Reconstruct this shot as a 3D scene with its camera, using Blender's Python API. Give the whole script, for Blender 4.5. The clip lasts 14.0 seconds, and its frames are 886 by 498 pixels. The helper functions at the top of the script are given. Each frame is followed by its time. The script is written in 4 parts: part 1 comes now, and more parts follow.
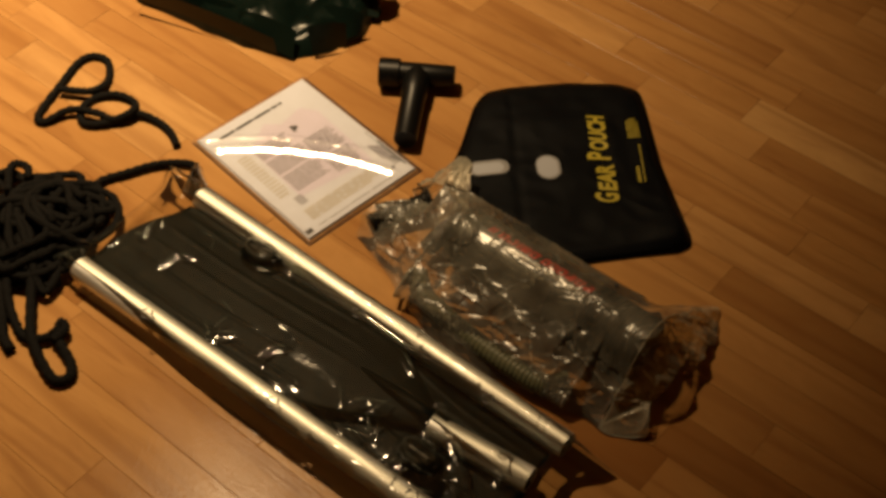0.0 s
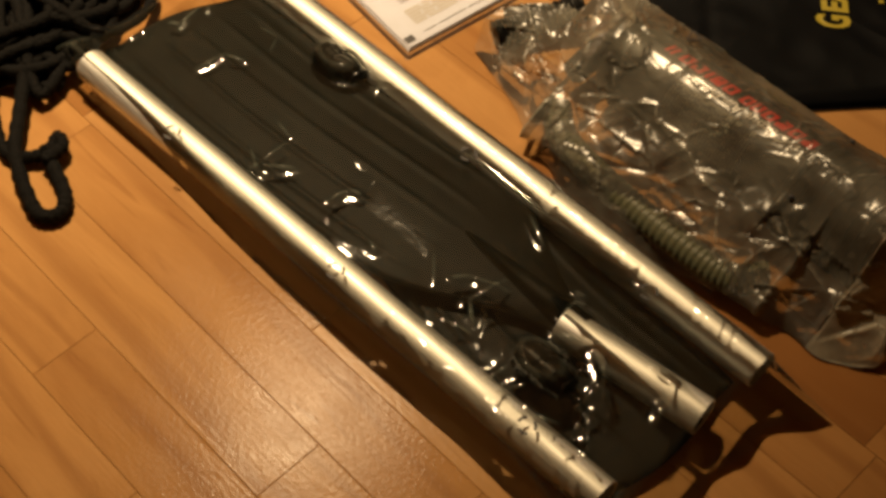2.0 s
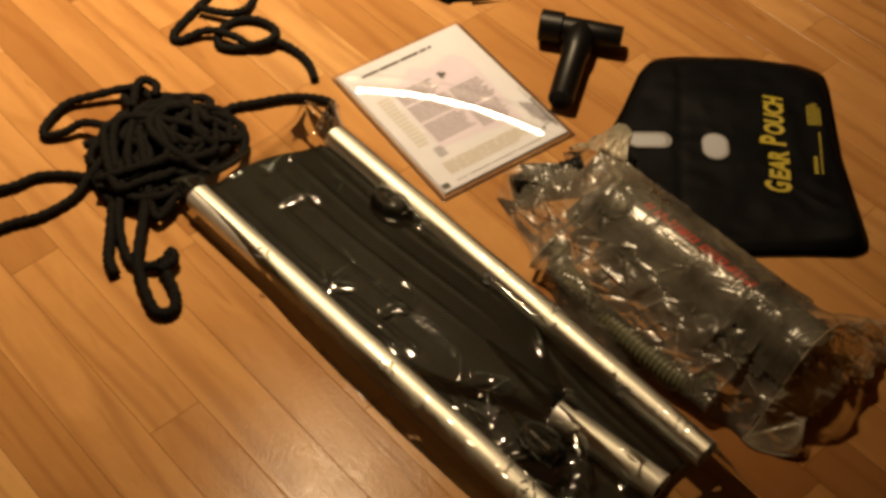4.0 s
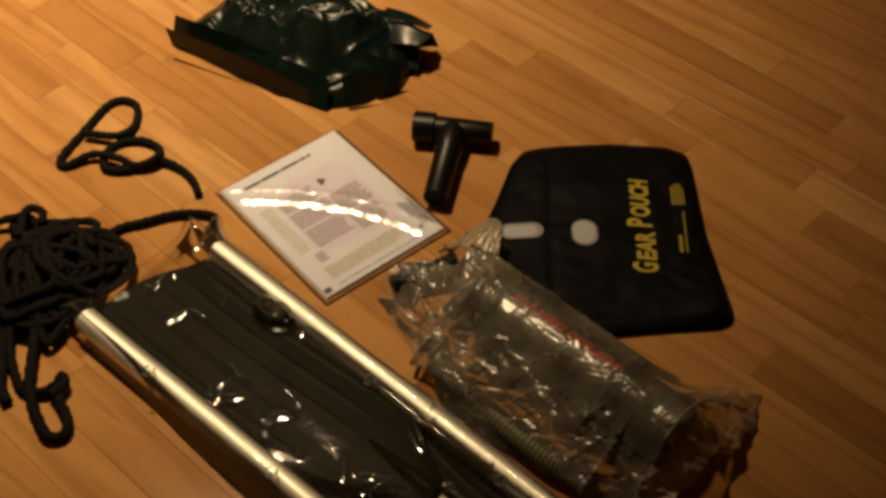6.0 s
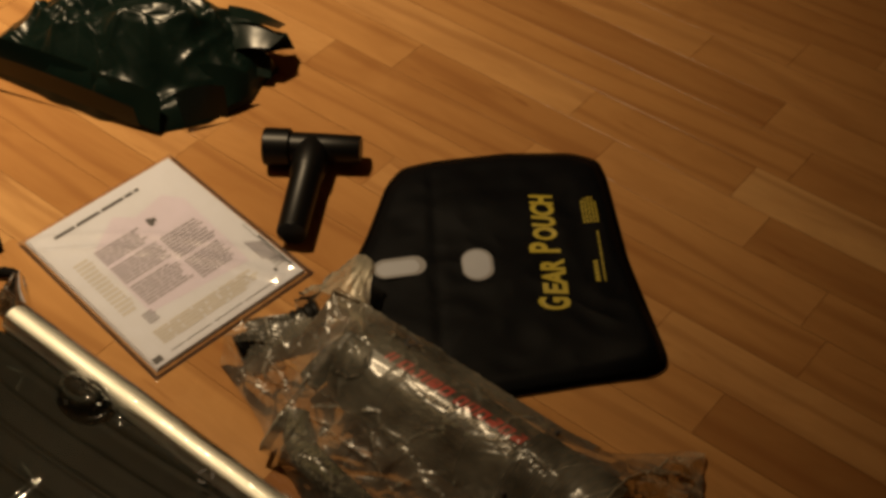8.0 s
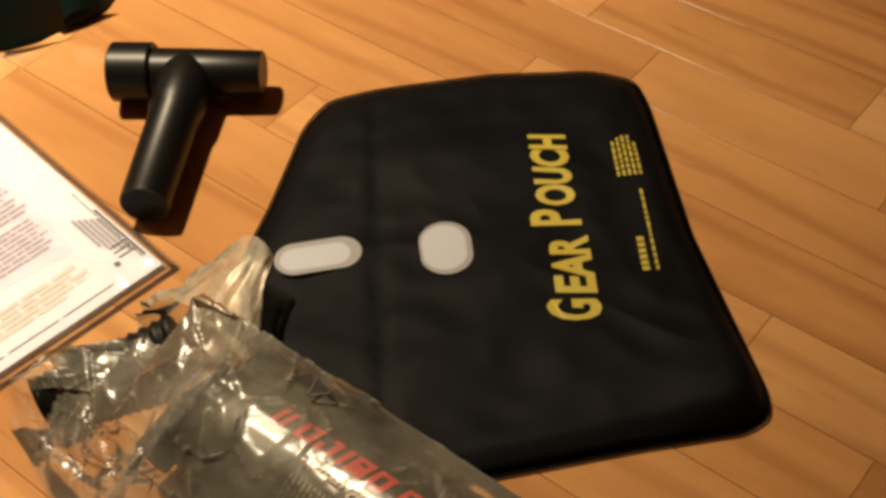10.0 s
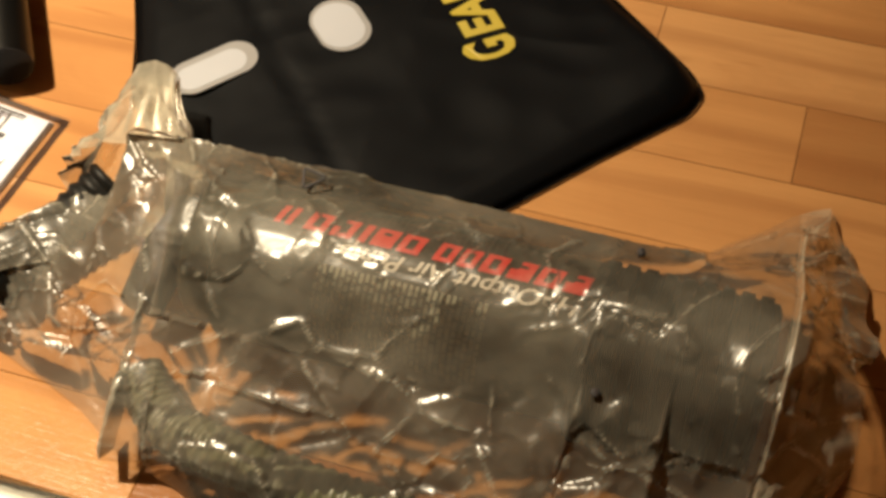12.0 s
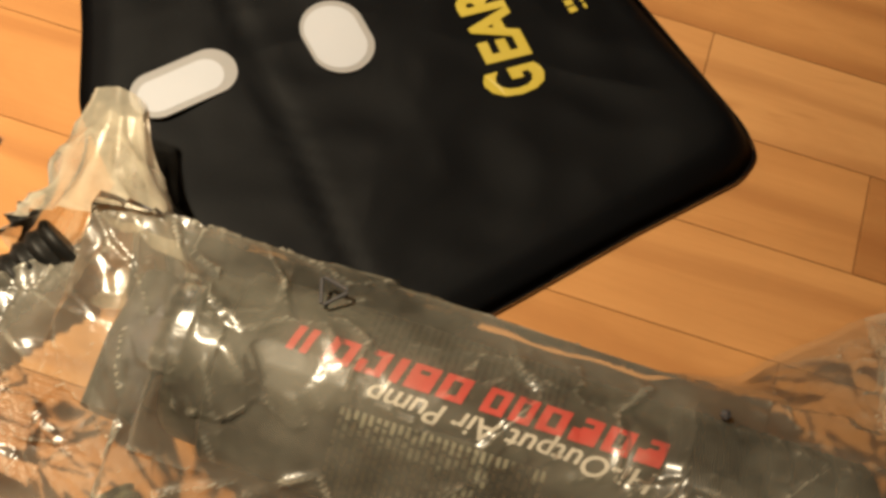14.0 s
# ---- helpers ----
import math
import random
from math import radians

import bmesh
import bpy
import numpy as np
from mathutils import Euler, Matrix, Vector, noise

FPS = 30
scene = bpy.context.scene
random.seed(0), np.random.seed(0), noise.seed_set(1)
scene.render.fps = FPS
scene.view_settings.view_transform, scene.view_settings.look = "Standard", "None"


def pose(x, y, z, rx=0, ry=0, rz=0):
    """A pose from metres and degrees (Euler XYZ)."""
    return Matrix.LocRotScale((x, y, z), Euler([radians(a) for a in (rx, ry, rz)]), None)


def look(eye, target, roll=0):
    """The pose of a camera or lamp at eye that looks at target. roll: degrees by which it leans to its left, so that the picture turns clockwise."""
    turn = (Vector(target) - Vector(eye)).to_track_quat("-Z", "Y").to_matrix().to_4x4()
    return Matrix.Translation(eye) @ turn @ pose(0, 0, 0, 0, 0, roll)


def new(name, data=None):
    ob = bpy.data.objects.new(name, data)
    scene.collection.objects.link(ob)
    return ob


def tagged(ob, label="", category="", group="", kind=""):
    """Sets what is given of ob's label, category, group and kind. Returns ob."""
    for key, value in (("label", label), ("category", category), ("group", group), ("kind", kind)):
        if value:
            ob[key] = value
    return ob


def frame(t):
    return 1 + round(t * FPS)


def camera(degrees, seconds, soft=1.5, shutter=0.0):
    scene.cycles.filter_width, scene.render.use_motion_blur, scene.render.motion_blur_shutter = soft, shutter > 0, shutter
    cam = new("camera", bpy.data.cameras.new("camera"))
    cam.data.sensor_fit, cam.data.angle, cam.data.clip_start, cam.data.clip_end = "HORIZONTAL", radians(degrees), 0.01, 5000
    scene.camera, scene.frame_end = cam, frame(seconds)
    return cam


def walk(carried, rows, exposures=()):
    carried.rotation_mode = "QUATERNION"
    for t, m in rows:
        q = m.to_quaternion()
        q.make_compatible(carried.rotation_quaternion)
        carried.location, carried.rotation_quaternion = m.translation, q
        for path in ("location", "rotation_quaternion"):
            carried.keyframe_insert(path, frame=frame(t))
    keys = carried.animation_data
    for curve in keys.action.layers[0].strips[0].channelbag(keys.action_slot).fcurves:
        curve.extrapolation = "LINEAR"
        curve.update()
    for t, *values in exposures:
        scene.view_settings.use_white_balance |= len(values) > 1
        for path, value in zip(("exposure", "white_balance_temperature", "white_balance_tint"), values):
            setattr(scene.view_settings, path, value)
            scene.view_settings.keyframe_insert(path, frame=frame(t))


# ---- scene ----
cam = camera(37.0, 14.0, 3.5)
PATH = [
    (0, (0.944, -0.847, 1.47), (0.127, 0.153, -0.057), 0.6),
    (0.5, (0.939, -0.757, 1.37), (0.12, 0.138, -0.22), -2.5),
    (1, (0.941, -0.754, 1.324), (0.113, 0.066, -0.301), -3.1),
    (1.5, (0.839, -0.696, 1.17), (0.001, 0.092, -0.466), -2.2),
    (2, (0.728, -0.632, 1.021), (-0.112, 0.148, -0.619), -1.2),
    (2.5, (0.649, -0.592, 0.95), (-0.224, 0.162, -0.684), -1.8),
    (3, (0.739, -0.64, 1.083), (-0.223, 0.095, -0.509), -3.8),
    (3.2, (0.776, -0.747, 1.209), (-0.161, 0.049, -0.368), -0.7),
    (5.3, (0.909, -0.816, 1.376), (-0.017, 0.086, -0.15), 0.6),
    (5.5, (0.907, -0.783, 1.391), (-0.021, 0.118, -0.134), 0.0),
    (6, (0.949, -0.732, 1.4), (0.0, 0.231, -0.075), -1.1),
    (6.5, (0.959, -0.702, 1.409), (0.023, 0.318, -0.034), -1.0),
    (7, (0.974, -0.693, 1.399), (0.041, 0.35, -0.03), -1.4),
    (7.5, (0.918, -0.614, 1.306), (0.023, 0.439, -0.14), -1.3),
    (8, (0.832, -0.472, 1.143), (-0.066, 0.562, -0.314), -2.2),
    (8.2, (0.722, -0.456, 1.089), (-0.077, 0.619, -0.396), 1.8),
    (10.3, (0.601, -0.124, 0.685), (-0.32, 0.871, -0.786), -5.3),
    (10.5, (0.601, -0.124, 0.685), (-0.331, 0.835, -0.802), -5.7),
    (11, (0.615, -0.213, 0.658), (-0.203, 0.788, -0.869), -3.6),
    (11.5, (0.596, -0.23, 0.648), (-0.159, 0.721, -0.941), -8.0),
    (12, (0.469, -0.241, 0.671), (0.063, 0.813, -0.98), -4.1),
    (12.5, (0.377, -0.245, 0.643), (0.216, 0.838, -1.031), 2.8),
    (13, (0.342, -0.166, 0.62), (0.257, 0.848, -1.102), 4.6),
    (13.5, (0.314, -0.122, 0.606), (0.28, 0.8, -1.169), 7.9),
    (14, (0.319, -0.078, 0.644), (0.211, 0.792, -1.153), 11.3),
]
EXPOSURES = [(0, -0.36, 6500, 10), (1.0, 0.0, 6500, 10), (3.0, 0.25, 6000, 10), (5.5, -0.60, 6300, 10), (8.0, -0.70, 6000, 10), (10.3, 0.86, 5300, 8), (14.0, 1.28, 5150, 7)]
walk(cam, [(t, look(eye, target, roll)) for t, eye, target, roll in PATH], EXPOSURES)

# ---------------------------------------------------------------- world and light
world = bpy.data.worlds.new("evening")
world.use_nodes = True
world.node_tree.nodes["Background"].inputs[0].default_value = (1.0, 0.72, 0.45, 1)
world.node_tree.nodes["Background"].inputs[1].default_value = 0.002
scene.world = world


def lamp(name, place, target, watts, size, colour):
    data = bpy.data.lights.new(name, "AREA")
    data.shape, data.size, data.energy, data.color = "DISK", size, watts, colour
    data.spread = radians(101)
    ob = new(name, data)
    ob.matrix_world = look(place, target)
    return ob


lamp("hanging_lamp_light", (-0.78, 0.27, 2.2), (-1.25, 0.12, 0), 48.0, 0.14, (1.0, 0.70, 0.37))

# ---------------------------------------------------------------- materials


class Mat:
    """A small wrapper round a node material."""

    def __init__(self, name):
        self.m = bpy.data.materials.new(name)
        self.m.use_nodes = True
        self.t = self.m.node_tree
        self.b = self.t.nodes["Principled BSDF"]
        self.out = self.t.nodes["Material Output"]

    def n(self, kind, **kw):
        node = self.t.nodes.new("ShaderNode" + kind)
        for k, v in kw.items():
            if k in node.inputs:
                node.inputs[k].default_value = v
        return node

    def link(self, a, b):
        self.t.links.new(a, b)

    def coords(self, scale=(1, 1, 1), source="Object"):
        c = self.n("TexCoord")
        mp = self.n("Mapping")
        mp.inputs["Scale"].default_value = scale
        self.link(c.outputs[source], mp.inputs["Vector"])
        return mp.outputs["Vector"]

    def ramp(self, fac, stops):
        r = self.n("ValToRGB")
        while len(r.color_ramp.elements) < len(stops):
            r.color_ramp.elements.new(0.5)
        for e, (p, c) in zip(r.color_ramp.elements, stops):
            e.position, e.color = p, (*c, 1)
        self.link(fac, r.inputs["Fac"])
        return r.outputs["Color"]

    def noise(self, vec, scale, detail=4.0, rough=0.55, dist=0.0):
        t = self.n("TexNoise")
        for k, v in (("Scale", scale), ("Detail", detail), ("Roughness", rough), ("Distortion", dist)):
            t.inputs[k].default_value = v
        self.link(vec, t.inputs["Vector"])
        return t.outputs["Fac"]

    def bump(self, height, strength, distance):
        bp = self.n("Bump")
        bp.inputs["Strength"].default_value, bp.inputs["Distance"].default_value = strength, distance
        self.link(height, bp.inputs["Height"])
        self.link(bp.outputs["Normal"], self.b.inputs["Normal"])
        return bp

    def mix(self, fac, a, b, mode="MIX"):
        mx = self.n("Mix")
        mx.data_type, mx.blend_type = "RGBA", mode
        for sock, v in ((mx.inputs[0], fac), (mx.inputs[6], a), (mx.inputs[7], b)):
            if isinstance(v, (int, float)):
                sock.default_value = v
            elif isinstance(v, tuple):
                sock.default_value = (*v, 1)
            else:
                self.link(v, sock)
        return mx.outputs[2]

    def set(self, **kw):
        for k, v in kw.items():
            self.b.inputs[k.replace("_", " ")].default_value = (*v, 1) if isinstance(v, tuple) else v
        return self


def plastic(name, colour, rough, grain=400.0, bump=0.15, spec=0.5, var=0.25):
    a = Mat(name).set(Roughness=rough)
    a.b.inputs["Specular IOR Level"].default_value = spec
    v = a.coords()
    big = a.noise(v, 9.0, 3)
    dark = tuple(c * (1 - var) for c in colour)
    a.link(a.mix(big, dark, colour), a.b.inputs["Base Color"])
    a.bump(a.noise(v, grain, 3), bump, 0.0006)
    return a.m


def wood_floor():
    a = Mat("oiled_wood_planks")
    geo = a.n("NewGeometry")
    info = a.n("ObjectInfo")
    jump = a.n("VectorMath")
    jump.operation = "MULTIPLY"
    jump.inputs[1].default_value = (37.0, 53.0, 0.0)
    a.link(info.outputs["Random"], jump.inputs[0])
    add = a.n("VectorMath")
    add.operation = "ADD"
    a.link(geo.outputs["Position"], add.inputs[0])
    a.link(jump.outputs[0], add.inputs[1])

    def scaled(s):
        mp = a.n("Mapping")
        mp.inputs["Scale"].default_value = s
        a.link(add.outputs[0], mp.inputs["Vector"])
        return mp.outputs["Vector"]

    flow = a.noise(scaled((1.5, 6.0, 1)), 2.6, 5, 0.6, 1.4)
    wave = a.n("TexWave")
    wave.bands_direction = "Y"
    for k, v in (("Scale", 0.9), ("Distortion", 14.0), ("Detail", 4.0), ("Detail Scale", 0.8)):
        wave.inputs[k].default_value = v
    a.link(scaled((0.8, 6.0, 1)), wave.inputs["Vector"])
    fine = a.noise(scaled((5.0, 160.0, 1)), 3.0, 4, 0.6)
    tone = a.ramp(info.outputs["Random"], [(0.0, (0.25, 0.112, 0.034)), (0.10, (0.39, 0.198, 0.066)), (0.45, (0.465, 0.245, 0.083)), (0.8, (0.52, 0.285, 0.103)), (1.0, (0.60, 0.36, 0.145))])
    c = a.mix(a.ramp(flow, [(0.3, (0.0, 0.0, 0.0)), (0.72, (1.0, 1.0, 1.0))]), a.mix(0.36, tone, (0.22, 0.082, 0.02)), tone)
    c = a.mix(a.ramp(wave.outputs["Fac"], [(0.0, (0.32, 0.32, 0.32)), (0.22, (0.05, 0.05, 0.05)), (0.5, (0.0, 0.0, 0.0))]), c, (0.19, 0.07, 0.02))
    c = a.mix(a.ramp(fine, [(0.40, (0.07, 0.07, 0.07)), (0.62, (0.0, 0.0, 0.0))]), c, (0.15, 0.055, 0.016))
    streak = a.noise(scaled((2.2, 22.0, 1)), 3.0, 3, 0.5, 0.8)
    c = a.mix(a.ramp(streak, [(0.66, (0.0, 0.0, 0.0)), (0.76, (0.45, 0.45, 0.45))]), c, (0.17, 0.058, 0.015))
    a.link(c, a.b.inputs["Base Color"])
    worn = a.noise(scaled((3.0, 3.0, 3.0)), 3.0, 4)
    a.link(a.ramp(worn, [(0.3, (0.14, 0.14, 0.14)), (0.75, (0.25, 0.25, 0.25))]), a.b.inputs["Roughness"])
    a.b.inputs["Specular IOR Level"].default_value = 0.07
    hs = a.n("Math")
    hs.operation = "ADD"
    a.link(fine, hs.inputs[0])
    a.link(a.noise(scaled((60.0, 60.0, 60.0)), 4.0, 2), hs.inputs[1])
    a.bump(hs.outputs[0], 0.22, 0.0007)
    return a.m


def film(name, tint, haze, haze_colour, rough, gloss=1.0, scratch=60.0):
    """Thin clear plastic: lets light through, glossy by Fresnel, with a little milky haze, whitened along sharp folds.
    """
    a = Mat(name)
    a.t.nodes.remove(a.b)
    tr = a.n("BsdfTransparent")
    tr.inputs["Color"].default_value = (*tint, 1)
    df = a.n("BsdfDiffuse")
    df.inputs["Color"].default_value = (*haze_colour, 1)
    tl = a.n("BsdfTranslucent")
    tl.inputs["Color"].default_value = (*haze_colour, 1)
    milky = a.n("MixShader")
    milky.inputs[0].default_value = 0.4
    a.link(df.outputs[0], milky.inputs[1])
    a.link(tl.outputs[0], milky.inputs[2])
    v = a.coords()
    hz = a.n("MapRange")
    hz.inputs["From Min"].default_value, hz.inputs["From Max"].default_value = 0.3, 0.7
    hz.inputs["To Min"].default_value, hz.inputs["To Max"].default_value = haze * 0.35, haze * 1.5
    a.link(a.noise(v, 22.0, 4), hz.inputs["Value"])
    geo = a.n("NewGeometry")
    # Whitens sharp folds: stacked film, and bright glints painted in as haze.
    fold = a.n("MapRange")
    fold.inputs["From Min"].default_value, fold.inputs["From Max"].default_value = 0.51, 0.57
    fold.inputs["To Min"].default_value, fold.inputs["To Max"].default_value = 0.0, max(0.2, min(0.45, haze * 2.6))
    a.link(geo.outputs["Pointiness"], fold.inputs["Value"])
    both = a.n("Math")
    both.operation, both.use_clamp = "ADD", True
    a.link(hz.outputs[0], both.inputs[0])
    a.link(fold.outputs[0], both.inputs[1])
    body = a.n("MixShader")
    a.link(both.outputs[0], body.inputs[0])
    a.link(tr.outputs[0], body.inputs[1])
    a.link(milky.outputs[0], body.inputs[2])
    gl = a.n("BsdfGlossy")
    gl.inputs["Roughness"].default_value = rough
    bp = a.n("Bump")
    bp.inputs["Strength"].default_value, bp.inputs["Distance"].default_value = 0.2, 0.002
    a.link(a.noise(v, scratch, 4, 0.6, 0.8), bp.inputs["Height"])
    a.link(bp.outputs[0], gl.inputs["Normal"])
    fr = a.n("Fresnel")
    fr.inputs["IOR"].default_value = 1.5
    a.link(bp.outputs[0], fr.inputs["Normal"])
    amt = a.n("Math")
    amt.operation, amt.use_clamp = "MULTIPLY", True
    amt.inputs[1].default_value = gloss
    a.link(fr.outputs[0], amt.inputs[0])
    top = a.n("MixShader")
    a.link(amt.outputs[0], top.inputs[0])
    a.link(body.outputs[0], top.inputs[1])
    a.link(gl.outputs[0], top.inputs[2])
    a.link(top.outputs[0], a.out.inputs["Surface"])
    return a.m


def metal(name, colour, rough, bump=0.1):
    a = Mat(name).set(Metallic=1.0, Base_Color=colour)
    v = a.coords((1.0, 60.0, 60.0))
    nz = a.noise(v, 12.0, 4)
    a.link(a.ramp(nz, [(0.3, (rough * 0.8,) * 3), (0.7, (rough * 1.25,) * 3)]), a.b.inputs["Roughness"])
    a.bump(nz, bump, 0.0004)
    return a.m


def rope_mat():
    a = Mat("black_braided_cord").set(Roughness=0.8)
    a.b.inputs["Specular IOR Level"].default_value = 0.12
    v = a.coords()
    c = a.noise(v, 260.0, 3)
    a.link(a.mix(c, (0.0025, 0.0024, 0.0024), (0.008, 0.0075, 0.007)), a.b.inputs["Base Color"])
    a.bump(c, 0.9, 0.003)
    return a.m


def crumpled_vinyl():
    a = Mat("dark_green_vinyl").set(Roughness=0.28)
    a.b.inputs["Specular IOR Level"].default_value = 0.26
    v = a.coords()
    a.link(a.mix(a.noise(v, 14.0, 4), (0.0025, 0.007, 0.0055), (0.006, 0.0135, 0.0105)), a.b.inputs["Base Color"])
    a.bump(a.noise(v, 18.0, 2, 0.5, 0.5), 0.12, 0.006)
    return a.m


def painted_wall(name, colour):
    a = Mat(name).set(Roughness=0.8)
    v = a.coords()
    a.link(a.mix(a.noise(v, 2.0, 4), tuple(c * 0.94 for c in colour), colour), a.b.inputs["Base Color"])
    a.bump(a.noise(v, 120.0, 3), 0.1, 0.001)
    return a.m


M_WOOD = wood_floor()
M_JOINT = plastic("dark_joint", (0.10, 0.042, 0.014), 0.9)
M_WALL = painted_wall("tan_paint", (0.40, 0.35, 0.27))
M_CEIL = painted_wall("white_paint", (0.62, 0.59, 0.53))
M_ALU = metal("brushed_aluminium", (0.86, 0.87, 0.86), 0.55, 0.12)
M_BLADE = plastic("black_ribbed_plastic", (0.0030, 0.0042, 0.0030), 0.5, 300.0, 0.2, 0.08)
M_COLLAR = plastic("shiny_black_plastic", (0.012, 0.012, 0.011), 0.16, 200.0, 0.05)
M_FILM = film("clear_bag_film", (0.93, 0.92, 0.87), 0.010, (0.66, 0.74, 0.62), 0.06, 1.2, 30.0)
M_MILKY = film("milky_bag_film", (0.92, 0.90, 0.85), 0.165, (0.84, 0.81, 0.67), 0.26, 1.4, 35.0)
M_GATHER = film("layered_milky_film", (0.92, 0.89, 0.83), 0.36, (0.86, 0.81, 0.64), 0.26, 1.3, 35.0)
M_SLEEVE = film("clear_sleeve_film", (0.96, 0.95, 0.94), 0.07, (0.8, 0.78, 0.76), 0.085, 1.6, 25.0)
M_PAPER = plastic("white_paper", (0.65, 0.68, 0.78), 0.7, 300.0, 0.05, 0.3, 0.05)
M_INK = plastic("dark_ink", (0.05, 0.048, 0.055), 0.6)
M_GREYINK = plastic("grey_ink", (0.33, 0.32, 0.38), 0.7)
M_PALEINK = plastic("pale_ink", (0.62, 0.60, 0.58), 0.7)
M_LILAC = plastic("lilac_paper", (0.64, 0.61, 0.75), 0.7, 300.0, 0.05, 0.3, 0.05)
M_POUCH = plastic("black_vinyl_cloth", (0.0024, 0.0028, 0.0038), 0.58, 900.0, 0.3, 0.085)
M_YELLOW = plastic("yellow_print", (0.46, 0.37, 0.025), 0.55, 500.0, 0.2)
M_WINDOW = plastic("milky_window_patch", (0.42, 0.44, 0.50), 0.4)
M_WINDOW2 = plastic("grey_patch_rim", (0.27, 0.27, 0.28), 0.4)
M_PIPE = plastic("black_pipe_plastic", (0.004, 0.004, 0.004), 0.38, 250.0, 0.1, 0.25)
M_ROPE = rope_mat()
M_VINYL = crumpled_vinyl()
M_PUMP = plastic("olive_grey_pump_plastic", (0.026, 0.027, 0.019), 0.45, 200.0, 0.1)
M_BASE = plastic("black_rubbery_plastic", (0.004, 0.004, 0.0035), 0.5, 200.0, 0.2, 0.25)
M_HOSE = plastic("olive_hose_plastic", (0.11, 0.112, 0.065), 0.4, 200.0, 0.1)
M_RED = plastic("red_print", (0.62, 0.03, 0.015), 0.5)
M_FINE = plastic("dull_grey_print", (0.30, 0.30, 0.23), 0.5)
M_WHITE = plastic("white_print", (0.72, 0.71, 0.66), 0.5)

# ---------------------------------------------------------------- mesh helpers


def mesh_object(name, bm, material, parent=None, label="", smooth=False):
    me = bpy.data.meshes.new(name)
    bm.normal_update()
    bm.to_mesh(me)
    bm.free()
    me.materials.append(material)
    if smooth:
        for p in me.polygons:
            p.use_smooth = True
        if material in (M_PIPE, M_COLLAR, M_ALU, M_BASE, M_PUMP):
            me.set_sharp_from_angle(angle=radians(38))
    ob = new(name, me)
    if parent is not None:
        ob.parent = parent
        ob.matrix_parent_inverse = parent.matrix_world.inverted()
    if label:
        ob["label"] = label
    return ob


part = mesh_object


def thing(name, place, label, category, group="", kind=""):
    """An empty at a thing's base; its parts are built in world places."""
    ob = new(name)
    ob.location = place
    ob.empty_display_size = 0.02
    bpy.context.view_layer.update()
    return tagged(ob, label, category, group, kind)


def box(bm, x0, x1, y0, y1, z0, z1, m=None):
    vs = [bm.verts.new((x, y, z)) for z in (z0, z1) for y in (y0, y1) for x in (x0, x1)]
    if m is not None:
        for v in vs:
            v.co = m @ v.co
    for f in ((0, 2, 3, 1), (4, 5, 7, 6), (0, 1, 5, 4), (2, 6, 7, 3), (0, 4, 6, 2), (1, 3, 7, 5)):
        bm.faces.new([vs[i] for i in f])
    return vs


def sheet(nu, nv, f, wrap_v=False):
    """A grid of quads with the places f(u, v), u and v from 0 to 1."""
    bm = bmesh.new()
    last = nv if wrap_v else nv + 1
    rows = [[bm.verts.new(f(i / nu, j / nv)) for j in range(last)] for i in range(nu + 1)]
    for i in range(nu):
        for j in range(nv):
            k = (j + 1) % last
            bm.faces.new((rows[i][j], rows[i + 1][j], rows[i + 1][k], rows[i][k]))
    return bm


def tube(bm, path, radii, seg=20, caps=True):
    """A round tube along a list of places; radii one a place."""
    path = [Vector(p) for p in path]
    rings = []
    side = None
    for i, p in enumerate(path):
        d = (path[min(i + 1, len(path) - 1)] - path[max(i - 1, 0)])
        if d.length < 1e-9:
            d = path[-1] - path[0]
        d.normalize()
        if side is None:
            side = d.cross(Vector((0, 0, 1)))
            if side.length < 0.1:
                side = d.cross(Vector((0, 1, 0)))
        side = (side - d * side.dot(d)).normalized()
        up = side.cross(d)
        r = radii[i] if isinstance(radii, (list, tuple)) else radii
        rings.append([bm.verts.new(p + r * (side * math.cos(2 * math.pi * k / seg) + up * math.sin(2 * math.pi * k / seg))) for k in range(seg)])
    for a, b in zip(rings, rings[1:]):
        for k in range(seg):
            bm.faces.new((a[k], a[(k + 1) % seg], b[(k + 1) % seg], b[k]))
    if caps:
        bm.faces.new(list(reversed(rings[0])))
        bm.faces.new(rings[-1])
    return rings


def lathe_x(bm, profile, y, z, seg=32):
    """Rings round an axis along x: profile of (x, r); open ends."""
    rings = [[bm.verts.new((x, y + r * math.cos(2 * math.pi * k / seg), z + r * math.sin(2 * math.pi * k / seg))) for k in range(seg)] for x, r in profile]
    for a, b in zip(rings, rings[1:]):
        for k in range(seg):
            bm.faces.new((a[k], b[k], b[(k + 1) % seg], a[(k + 1) % seg]))
    return rings


def smooth_path(points, steps=8):
    """Catmull-Rom through the given places."""
    ps = [Vector(p) for p in points]
    ps = [2 * ps[0] - ps[1]] + ps + [2 * ps[-1] - ps[-2]]
    out = []
    for a, b, c, d in zip(ps, ps[1:], ps[2:], ps[3:]):
        for i in range(steps):
            t = i / steps
            out.append(0.5 * ((2 * b) + (c - a) * t + (2 * a - 5 * b + 4 * c - d) * t * t + (3 * b - a - 3 * c + d) * t ** 3))
    out.append(ps[-2])
    return out


def ridged(x, y, z=0.0):
    return 1.0 - 2.0 * abs(noise.noise((x, y, z)))


